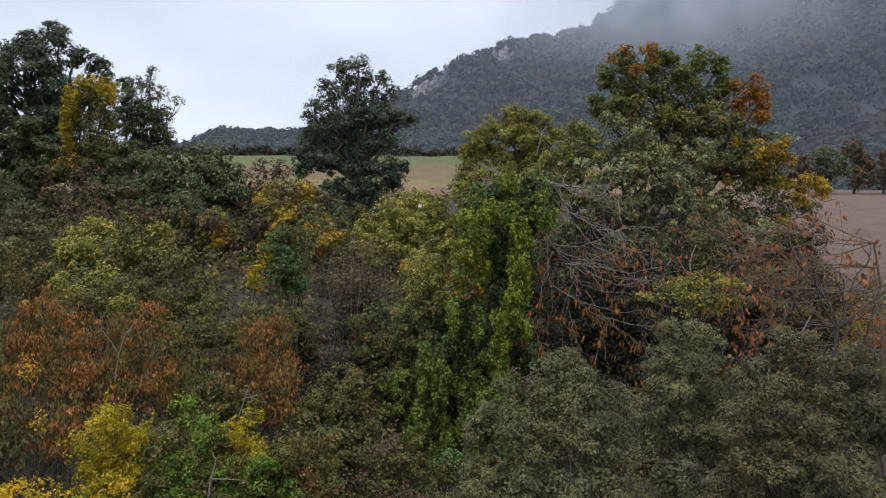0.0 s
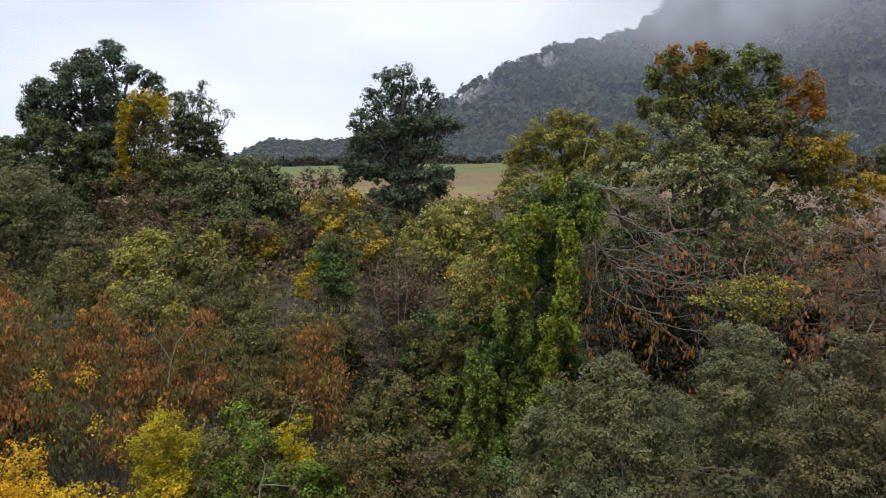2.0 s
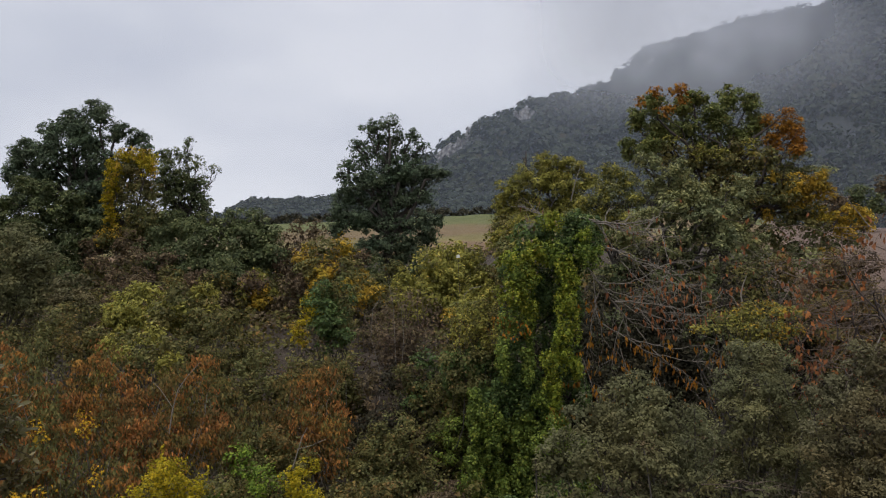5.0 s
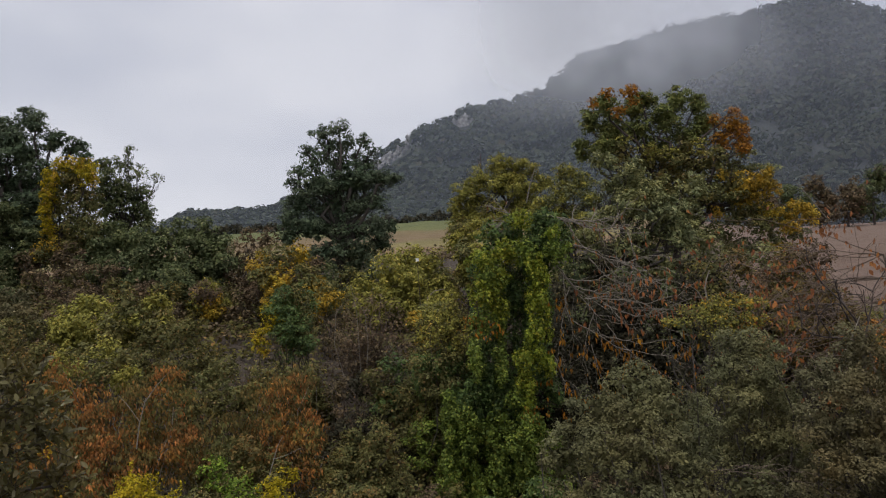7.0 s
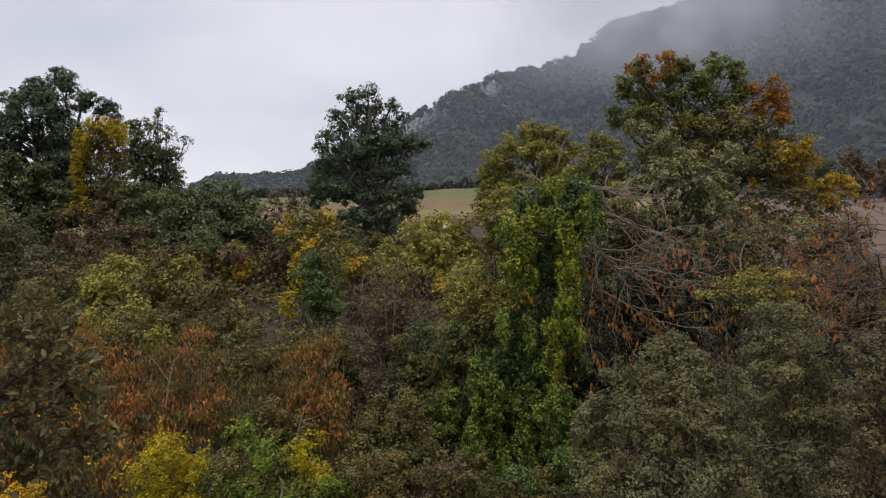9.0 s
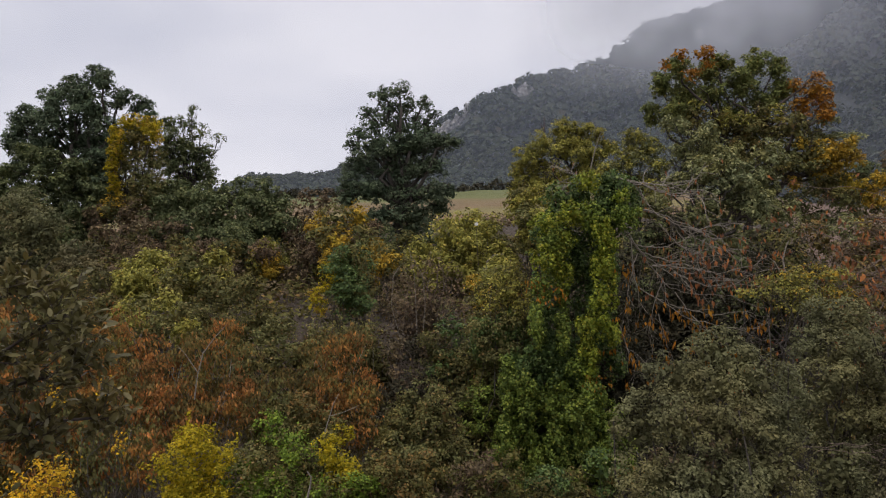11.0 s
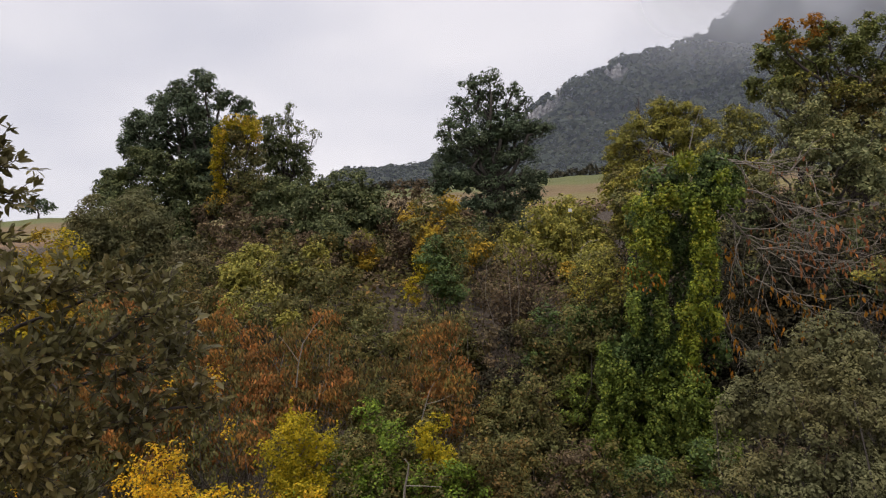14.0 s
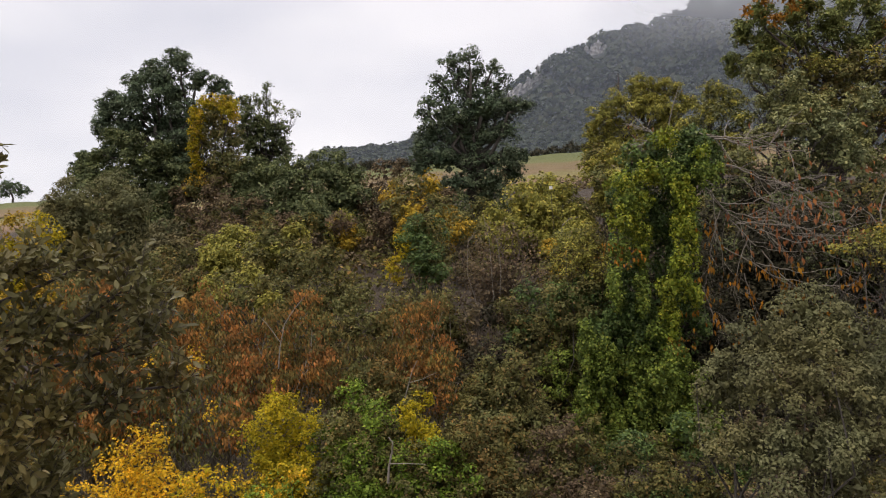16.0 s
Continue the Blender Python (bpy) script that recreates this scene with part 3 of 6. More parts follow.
RIDGE_E = [0.02, 0.05, 0.095, 0.122, 0.12, 0.124, 0.158, 0.196, 0.219, 0.255, 0.264, 0.279, 0.31, 0.326, 0.332, 0.353, 0.366, 0.374, 0.391, 0.4, 0.392, 0.381, 0.28]


def ridge(a):
    """The rim's elevation and the distances of rim and foot in the direction a."""
    e = np.interp(a, RIDGE_A, RIDGE_E)
    far = np.interp(a, [-0.3, -0.13, 0.03, 0.15, 0.6, 1.2], [165, 185, 430, 500, 520, 420])
    near = np.interp(a, [-0.3, -0.13, 0.03, 0.3, 0.6, 1.2], [128, 130, 150, 150, 105, 80])
    return e, far, near


def mountain_point(a, s):
    e, far, near = ridge(a)
    y = near + (far - near) * s
    x = a * y
    foot = ground_z(x, near * np.ones_like(s)) - 1.5
    top = 5 + e * far
    z = foot + (top - foot) * (0.62 * s + 0.38 * s * s)
    lump = np.sin(a * 37 + s * 5) * np.sin(s * 9 + a * 11) * 4.0 * np.sin(np.pi * np.clip(s, 0, 1)) * np.clip((far - 200) / 250, 0, 1)
    return x, y, z + lump


def mountain():
    a, s = np.meshgrid(np.linspace(-0.85, 1.15, 260), np.linspace(0, 1, 90), indexing="ij")
    x, y, z = mountain_point(a, s)
    v = np.stack([x, y, z], -1)
    # the far side falls away behind the rim
    back = v[:, -1:].copy() + np.array([0, 160, -120.0])
    v = np.concatenate([v, back], 1)
    na, ns = v.shape[:2]
    i, k = np.meshgrid(np.arange(na - 1), np.arange(ns - 1), indexing="ij")
    f = np.stack([i * ns + k, (i + 1) * ns + k, (i + 1) * ns + k + 1, i * ns + k + 1], -1).reshape(-1)
    mat, nt, bsdf, out = material("shaded_mountain_soil")
    # soil colour kept nearly black to hold the shade beneath the crowns
    nt.links.new(ramp(nt, noise_tex(nt, 0.06, 8.0, 0.7), [(0.35, (0.009, 0.012, 0.008)), (0.6, (0.014, 0.017, 0.011)), (0.8, (0.022, 0.021, 0.014))]), bsdf.inputs["Base Color"])
    bsdf.inputs["Roughness"].default_value = 0.95
    tagged(new("mountain", mesh_from("mountain", v.reshape(-1, 3), f, 4, mat, True)), "wooded mountainside rising into low cloud", "mountain", kind="structure")


mountain()


def far_wood():
    """Crowns of the holm oak wood all over the mountain, thickest along its rim."""
    n = 6400
    a = RNG.uniform(-0.32, 0.92, n)
    a[:900] = RNG.uniform(-0.33, 0.06, 900)
    s = RNG.random(n) ** 0.85
    edge = RNG.random(n) < 0.14
    s[edge] = RNG.uniform(0.965, 1.0, edge.sum())
    a[900:1500], s[900:1500] = RNG.uniform(-0.3, 0.9, 600), RNG.uniform(0, 0.07, 600)
    e, far, near = ridge(a)
    x, y, z = mountain_point(a, s)
    clear = np.ones(n, bool)
    for ca, ce, cw, ch, _ in CLIFFS:
        up = (z + 3 - 5) / y - ce
        clear &= ~((np.abs(a - ca) < 0.6 * cw / y) & (up < 0.5 * ch / y) & (up > -0.5 * ch / y))
    a, s, x, y, z, edge = a[clear], s[clear], x[clear], y[clear], z[clear], edge[clear]
    n = len(a)
    r = RNG.uniform(1.8, 4.4, n) * np.where(edge, 0.85, 1.0) * np.clip(y / 300, 0.8, 1.15)
    left = (y < 215) & (a < 0.03)
    low = (y < 235) & ~left
    r[left] *= 0.85
    made = []
    for pick, q, grain in ((~(low | left), 18, 0.84), (low, 32, 0.54), (left, 48, 0.45)):
        k = int(pick.sum())
        d = unit(RNG.normal(size=(k, q, 3)))
        d[..., 2] = np.abs(d[..., 2]) * 1.0 - 0.15
        lump = 1 + 0.25 * np.sin(d[..., :1] * 5 + RNG.uniform(0, 6, (k, 1, 1))) * np.sin(d[..., 2:] * 6 + RNG.uniform(0, 6, (k, 1, 1)))
        rr = r[pick]
        c = np.stack([x[pick], y[pick], z[pick] + rr * 0.55], -1)[:, None] + d * lump * (rr[:, None, None] * np.array([1.05, 1.05, 0.85]))
        nrm = unit(d + np.array([0, 0, 0.3]) + RNG.normal(size=d.shape) * 0.18).reshape(-1, 3)
        c = c.reshape(-1, 3)
        size = np.repeat(rr, q)[:, None] * grain
        made.append((leaf_verts(c * 0, nrm, 1.0, 0.8).reshape(-1, 4, 3) * size[:, None] + c[:, None]).reshape(-1, 3))
    v = np.concatenate(made)
    tagged(new("far_woodland", mesh_from("far_woodland", v, np.arange(len(v)), 4, FARWOOD)), "dark green holm oak wood covering the mountainside", "woodland", kind="stuff")



def on_mountain(a, e):
    """The place on the mountainside in the direction a at the elevation e."""
    s = np.linspace(0.3, 1, 400)
    x, y, z = mountain_point(np.full(400, a), s)
    i = int(np.argmin(np.abs((z - 5) / y - e)))
    return np.array([x[i], y[i], z[i]])


def limestone():
    m, nt, bsdf, out = material("limestone")
    n = noise_tex(nt, 0.5, 8.0, 0.7)
    nt.links.new(ramp(nt, n, [(0.3, (0.1, 0.097, 0.092)), (0.5, (0.28, 0.268, 0.255)), (0.75, (0.44, 0.425, 0.4))]), bsdf.inputs["Base Color"])
    bsdf.inputs["Roughness"].default_value = 0.9
    return m


LIME = limestone()


def cliff(a, e, width, height, lean=0.0):
    """A ribbed limestone face that stands out of the wood."""
    mid = on_mountain(a, e)
    nu, nv = 22, 14
    u, v = np.meshgrid(np.linspace(-1, 1, nu), np.linspace(-1, 1, nv), indexing="ij")
    rag = 0.14 * np.sin(u * 7 + a * 50) + 0.06 * np.sin(u * 15 + a * 90)
    x = u * width / 2 + lean * v * width + 0.4 * np.sin(v * 5 + u * 3)
    z = v * height / 2 * (1 + rag * (np.abs(v))) * np.sqrt(np.clip(1.05 - u * u, 0.05, 1))
    rib = 0.8 * np.sin(u * 14 + 1.5 * np.sin(v * 3)) + 0.5 * np.sin(u * 31 + v * 4) + 0.4 * np.sin(v * 11 + u * 5)
    y = -3.0 * (1 - u * u) - 3.5 - rib + v * 1.0
    p = np.stack([x, y, z], -1)
    back = p + np.array([0, 9, -2.0])
    w = np.concatenate([p, back], 1).reshape(-1, 3) + mid
    k = nv * 2
    i, j = np.meshgrid(np.arange(nu - 1), np.arange(k - 1), indexing="ij")
    f = np.stack([i * k + j, (i + 1) * k + j, (i + 1) * k + j + 1, i * k + j + 1], -1).reshape(-1)
    tagged(new("cliff", mesh_from("cliff", w, f, 4, LIME)), "pale grey limestone cliff face among the mountain wood", "cliff", "limestone cliffs", "structure")


# direction, elevation, width, height and lean of every face
CLIFFS = [
    (0.147, 0.240, 11, 10, 0.0), (0.131, 0.238, 4, 8, 0.0), (0.112, 0.236, 6, 5, 0.0), (0.064, 0.211, 7, 13, 0.25), (0.050, 0.201, 6, 9, 0.2),
    (0.036, 0.193, 12, 9, 0.2), (0.022, 0.182, 9, 8, 0.2), (0.082, 0.216, 4, 9, 0.3), (0.325, 0.304, 6, 9, 0.0), (0.39, 0.308, 10, 7, 0.0), (0.27, 0.272, 7, 4, 0.0),
]
for row in CLIFFS:
    cliff(*row)
far_wood()


def vapour(name, strength, low, high, grain, cut0, cut1, always=0.0, span=None, tint=(0.7, 0.78, 0.97, 1)):
    """Thin cloud: lets most of the view pass, denser towards its height, in drifting shreds."""
    m, nt, bsdf, out = material(name)
    nt.nodes.remove(bsdf)
    geo = nt.nodes.new("ShaderNodeNewGeometry")
    sep = nt.nodes.new("ShaderNodeSeparateXYZ")
    nt.links.new(geo.outputs["Position"], sep.inputs[0])
    h = nt.nodes.new("ShaderNodeMapRange")
    h.interpolation_type = "SMOOTHSTEP"
    h.inputs[1].default_value, h.inputs[2].default_value = low, high
    nt.links.new(sep.outputs[2], h.inputs[0])
    c = nt.nodes.new("ShaderNodeMapRange")
    c.interpolation_type = "SMOOTHSTEP"
    c.inputs[1].default_value, c.inputs[2].default_value = cut0, cut1
    nt.links.new(noise_tex(nt, grain, 3.0, 0.5), c.inputs[0])
    mul = nt.nodes.new("ShaderNodeMath")
    mul.operation = "MULTIPLY"
    nt.links.new(h.outputs[0], mul.inputs[0])
    nt.links.new(c.outputs[0], mul.inputs[1])
    if span:
        for lo, hi, rise in ((span[0], span[1], True), (span[2], span[3], False)):
            side = nt.nodes.new("ShaderNodeMapRange")
            side.interpolation_type = "SMOOTHSTEP"
            side.inputs[1].default_value, side.inputs[2].default_value = lo, hi
            side.inputs[3].default_value, side.inputs[4].default_value = (0.0, 1.0) if rise else (1.0, 0.15)
            nt.links.new(sep.outputs[0], side.inputs[0])
            more = nt.nodes.new("ShaderNodeMath")
            more.operation = "MULTIPLY"
            nt.links.new(mul.outputs[0], more.inputs[0])
            nt.links.new(side.outputs[0], more.inputs[1])
            mul = more
    mad = nt.nodes.new("ShaderNodeMath")
    mad.operation = "MULTIPLY_ADD"
    nt.links.new(mul.outputs[0], mad.inputs[0])
    mad.inputs[1].default_value, mad.inputs[2].default_value = strength, always
    clear = nt.nodes.new("ShaderNodeBsdfTransparent")
    scatter = nt.nodes.new("ShaderNodeBsdfTranslucent")
    scatter.inputs[0].default_value = tint
    white = nt.nodes.new("ShaderNodeBsdfDiffuse")
    white.inputs[0].default_value = tint
    add = nt.nodes.new("ShaderNodeMixShader")
    nt.links.new(scatter.outputs[0], add.inputs[1])
    nt.links.new(white.outputs[0], add.inputs[2])
    mx = nt.nodes.new("ShaderNodeMixShader")
    nt.links.new(mad.outputs[0], mx.inputs[0])
    nt.links.new(clear.outputs[0], mx.inputs[1])
    nt.links.new(add.outputs[0], mx.inputs[2])
    nt.links.new(mx.outputs[0], out.inputs[0])
    return m


def haze_wall():
    """Damp air between the fields and the mountain: one closed curtain that runs round the foot of the slope and up past the rim."""
    a, h = np.meshgrid(np.linspace(-1.6, 1.6, 80), np.linspace(-8, 260, 12), indexing="ij")
    _, _, near = ridge(a)
    d = 0.95 * near
    v = np.stack([a * d, d, 5 + h], -1)
    i, k = np.meshgrid(np.arange(79), np.arange(11), indexing="ij")
    f = np.stack([i * 12 + k, (i + 1) * 12 + k, (i + 1) * 12 + k + 1, i * 12 + k + 1], -1).reshape(-1)
    mat = vapour("haze", 0.13, 14, 60, 0.01, 0.2, 0.8, 0.13)
    tagged(new("haze", mesh_from("haze", v.reshape(-1, 3), f, 4, mat, True)), "thin damp haze before the mountainside", "mist", kind="structure")


def low_cloud():
    """A shred of low cloud that drifts before the mountain top."""
    x, z = np.meshgrid(np.linspace(2, 86, 40), np.linspace(20, 75, 24), indexing="ij")
    y = 88 + 2 * np.sin(x * 0.08)
    v = np.stack([x, y, z], -1)
    i, k = np.meshgrid(np.arange(39), np.arange(23), indexing="ij")
    f = np.stack([i * 24 + k, (i + 1) * 24 + k, (i + 1) * 24 + k + 1, i * 24 + k + 1], -1).reshape(-1)
    mat = vapour("low_cloud", 0.78, 23.5, 35, 0.05, 0.12, 0.6, 0.0, (8, 27, 38, 58), (0.86, 0.89, 0.98, 1))
    tagged(new("low_cloud", mesh_from("low_cloud", v.reshape(-1, 3), f, 4, mat, True)), "low cloud drifting over the mountain top", "mist", kind="structure")


haze_wall()
low_cloud()


# ---- trees ----
# the crowns' lobes: across, height, half width, half height
oak = thing("holm_oak", "dark green holm oak standing alone at the field edge", "tree", -1.90, 31.40)
OAK_TOP = heap(31.4, [(-2.40, 12.00, 0.46, 0.39), (-1.67, 12.05, 0.48, 0.39), (-2.04, 11.52, 0.65, 0.48), (-1.19, 11.61, 0.34, 0.34), (-0.65, 11.52, 0.31, 0.34), (-0.22, 11.13, 0.24, 0.24), (-3.13, 11.23, 0.31, 0.29), (-2.81, 10.72, 0.68, 0.48), (-1.74, 10.79, 0.82, 0.63), (-0.63, 10.74, 0.63, 0.48), (-3.49, 10.40, 0.41, 0.36), (-3.73, 9.87, 0.31, 0.34)])
OAK_LOW = heap(31.4, [(-2.76, 9.75, 0.92, 0.63), (-1.31, 9.87, 1.07, 0.68), (-0.10, 9.92, 0.58, 0.44), (0.53, 9.82, 0.29, 0.22), (-3.49, 9.09, 0.73, 0.53), (-2.04, 8.90, 1.11, 0.63), (-0.58, 9.02, 0.87, 0.58), (-3.92, 8.30, 0.53, 0.44), (-3.13, 7.98, 0.82, 0.58), (-1.67, 7.81, 1.02, 0.63), (-0.34, 7.81, 0.63, 0.48), (0.27, 7.81, 0.29, 0.27), (-4.09, 7.69, 0.44, 0.39), (-2.52, 6.96, 0.73, 0.53), (-1.19, 6.91, 0.92, 0.58), (-0.15, 7.16, 0.48, 0.44), (-1.55, 6.28, 0.97, 0.39)])
crown(oak, HOLM, 0.1, 0.062, 2.2, OAK_TOP, ragged=1.3)
crown(oak, HOLM, 0.1, 0.062, 3.2, OAK_LOW, ragged=1.1, inner=0.2)
limbs(oak, OAK_TOP + OAK_LOW, 0.22, (-1.84, 31.40, 7.69), BARK, 3)
oak = thing("holm_oak", "tall dark holm oak at the edge of the hedge", "tree", -15.39, 32.50)
OAK_TOP = heap(32.5, [(-14.70, 13.49, 0.60, 0.55), (-14.09, 13.09, 0.45, 0.45), (-15.90, 13.14, 0.60, 0.55), (-16.70, 12.76, 0.60, 0.50), (-15.30, 12.44, 0.80, 0.70), (-17.40, 11.69, 0.75, 0.55), (-18.11, 11.39, 0.50, 0.50), (-18.21, 11.89, 0.28, 0.23), (-16.40, 11.76, 0.95, 0.75), (-14.65, 11.89, 0.90, 0.80), (-13.52, 12.39, 0.55, 0.50), (-12.79, 12.14, 0.55, 0.38), (-12.39, 11.49, 0.40, 0.45), (-18.36, 10.76, 0.45, 0.45)], 0.85, 0.9)
OAK_LOW = heap(32.5, [(-15.52, 10.84, 1.20, 0.90), (-17.03, 10.67, 1.05, 0.75), (-13.94, 10.74, 0.90, 0.95), (-18.28, 9.74, 0.70, 0.50), (-19.11, 9.34, 0.65, 0.50), (-14.52, 9.49, 1.15, 1.00), (-15.90, 8.91, 1.00, 0.90), (-13.89, 8.41, 0.90, 0.90), (-14.65, 7.66, 0.90, 0.75)], 0.85, 0.9)
OAK_SKIRT = heap(31.6, [(-16.31, 9.66, 0.83, 0.59), (-17.29, 10.10, 0.63, 0.44), (-16.07, 8.80, 0.93, 0.68), (-15.09, 9.36, 0.68, 0.54), (-17.65, 8.73, 0.83, 0.54), (-14.48, 8.44, 0.83, 0.63), (-15.95, 7.76, 0.98, 0.63), (-14.68, 7.58, 0.73, 0.59), (-18.63, 8.56, 0.68, 0.54), (-18.92, 8.68, 0.63, 0.54), (-18.02, 8.32, 0.83, 0.63), (-18.02, 9.36, 0.59, 0.44), (-18.99, 9.36, 0.44, 0.34), (-15.95, 6.85, 0.95, 0.65), (-16.75, 7.25, 0.85, 0.65), (-15.25, 6.75, 0.80, 0.60), (-17.3, 7.6, 0.75, 0.55), (-17.05, 8.2, 0.85, 0.60)], 0.85, 0.7)
crown(oak, HOLM, 0.108, 0.067, 3.1, OAK_TOP, ragged=1.4, inner=0.17)
crown(oak, HOLM, 0.108, 0.067, 3.4, OAK_LOW, inner=0.22)
crown(oak, DARKBUSH, 0.105, 0.065, 3.0, OAK_SKIRT, inner=0.2)
limbs(oak, OAK_TOP + OAK_LOW, 0.25, (-15.27, 32.50, 8.54), BARK, 3)
maple = thing("field_maple", "tall slender tree with yellow autumn leaves", "tree", -13.13, 31.00)
YELLOW_SIDE = heap(30.7, [(-12.65, 11.09, 0.52, 0.38), (-11.94, 11.02, 0.45, 0.40), (-13.08, 10.52, 0.33, 0.43), (-11.63, 10.52, 0.28, 0.47), (-13.17, 9.81, 0.31, 0.43), (-13.29, 9.19, 0.28, 0.38), (-13.31, 8.58, 0.28, 0.36), (-13.50, 7.87, 0.40, 0.31), (-13.05, 7.96, 0.26, 0.36), (-13.74, 7.51, 0.28, 0.21)], 0.8, 0.4)
OLIVE_SIDE = heap(31.0, [(-12.49, 10.65, 0.57, 0.48), (-12.49, 9.81, 0.67, 0.62), (-12.29, 8.85, 0.77, 0.67), (-12.73, 8.13, 0.62, 0.53), (-11.86, 9.57, 0.53, 0.67), (-13.01, 9.57, 0.38, 0.72), (-13.01, 7.54, 0.86, 0.48), (-11.94, 7.77, 0.72, 0.53), (-12.18, 10.41, 0.53, 0.53), (-12.15, 8.15, 0.62, 0.50), (-11.65, 8.35, 0.50, 0.50)], 0.8, 0.4)
crown(maple, YLIME, 0.085, 0.053, 2.4, YELLOW_SIDE[:7], ragged=1.3, name="autumn_crown", label="yellow autumn leaves")
crown(maple, GOLD, 0.085, 0.053, 0.8, YELLOW_SIDE, ragged=1.3, name="autumn_crown", label="golden autumn leaves")
crown(maple, OLIVE, 0.085, 0.053, 2.6, OLIVE_SIDE)
limbs(maple, YELLOW_SIDE + OLIVE_SIDE, 0.1, (-13.01, 31.00, 7.89), BARK, 3)
ash = thing("ash_tree", "thinly leaved tree with bare upper twigs", "tree", -11.85, 35.00)
ASH_LOW = heap(35.0, [(-12.58, 11.89, 0.41, 0.41), (-12.37, 11.10, 0.59, 0.59), (-12.67, 10.16, 0.73, 0.70), (-11.83, 10.21, 0.65, 0.59), (-11.34, 9.46, 0.68, 0.54), (-12.26, 9.08, 0.92, 0.76), (-13.07, 8.48, 0.92, 0.70), (-11.86, 8.40, 0.81, 0.59), (-10.88, 9.13, 0.38, 0.35), (-11.13, 10.16, 0.54, 0.49), (-10.59, 9.56, 0.32, 0.32), (-11.59, 10.83, 0.49, 0.43)])
ASH_TOP = heap(35.0, [(-11.40, 12.51, 0.22, 0.38), (-11.67, 11.67, 0.38, 0.49), (-10.96, 11.40, 0.38, 0.43), (-10.32, 11.18, 0.30, 0.24), (-11.05, 10.59, 0.54, 0.41), (-10.59, 10.29, 0.24, 0.35), (-12.04, 12.05, 0.32, 0.32)])
crown(ash, DARKBUSH, 0.1, 0.062, 3.0, ASH_LOW)
crown(ash, DARKBUSH, 0.095, 0.058, 1.5, ASH_TOP, ragged=1.6)
limbs(ash, ASH_LOW, 0.13, (-11.85, 35.00, 8.81), BARK, 4)
limbs(ash, ASH_TOP, 0.1, (-11.85, 35.00, 9.2), BARK, 10)
maple = thing("maple_tree", "large broad tree, green with rust and orange patches", "tree", 9.13, 23.40)
GREEN_TOP = heap(23.4, [(6.61, 9.93, 0.40, 0.40), (6.36, 9.08, 0.25, 0.40), (7.15, 10.47, 0.43, 0.40), (7.51, 9.68, 0.58, 0.51), (8.70, 10.72, 0.43, 0.36), (9.77, 10.65, 0.43, 0.43), (9.32, 10.00, 0.61, 0.51), (10.49, 10.43, 0.36, 0.36), (10.69, 9.80, 0.36, 0.36), (8.41, 9.68, 0.61, 0.47), (10.04, 9.44, 0.58, 0.43), (6.97, 9.08, 0.51, 0.40), (9.05, 9.08, 0.51, 0.36), (8.14, 10.40, 0.43, 0.40)])
GREEN_SIDE = heap(23.0, [(10.40, 8.39, 0.57, 0.46), (10.04, 7.50, 0.60, 0.53), (10.93, 7.50, 0.53, 0.50), (11.29, 6.58, 0.60, 0.39), (11.91, 6.15, 0.53, 0.35), (10.75, 5.99, 0.64, 0.46), (9.69, 6.53, 0.64, 0.60), (12.00, 8.18, 0.39, 0.21), (11.64, 8.57, 0.35, 0.21), (12.35, 8.03, 0.28, 0.21), (11.64, 5.55, 0.60, 0.32), (13.06, 5.82, 0.46, 0.32), (10.40, 5.28, 0.60, 0.39), (11.38, 5.46, 0.53, 0.35), (12.35, 5.69, 0.50, 0.32), (9.87, 4.93, 0.60, 0.39)])
RUST_TOP = heap(22.6, [(7.71, 10.72, 0.30, 0.24), (6.99, 10.67, 0.21, 0.17), (7.39, 10.11, 0.21, 0.21), (6.56, 10.39, 0.12, 0.16), (7.95, 10.46, 0.14, 0.17)], 0.7, 0.3)
RUST_SIDE = heap(22.8, [(11.29, 9.52, 0.42, 0.35), (11.65, 9.15, 0.28, 0.35), (11.01, 9.03, 0.39, 0.39), (10.80, 9.73, 0.21, 0.21), (11.21, 9.94, 0.16, 0.16), (11.36, 8.68, 0.28, 0.19)], 0.7, 0.4)
GREEN_MIDDLE = heap(23.2, [(7.45, 8.81, 0.61, 0.47), (8.34, 8.56, 0.64, 0.50), (9.24, 8.38, 0.64, 0.50), (7.98, 7.79, 0.72, 0.54), (9.06, 7.61, 0.72, 0.54), (10.04, 8.42, 0.54, 0.47), (9.60, 8.96, 0.54, 0.39), (7.80, 7.17, 0.79, 0.64), (9.24, 6.72, 0.79, 0.64), (10.67, 6.99, 0.64, 0.61), (11.21, 8.06, 0.47, 0.39), (11.92, 6.81, 0.61, 0.43)])
OLIVE_PATCH = heap(22.8, [(8.34, 8.85, 0.46, 0.26), (9.08, 8.80, 0.28, 0.21), (10.17, 8.85, 0.56, 0.35), (10.57, 8.15, 0.21, 0.18), (7.58, 9.24, 0.25, 0.21)], 0.7, 0.3)
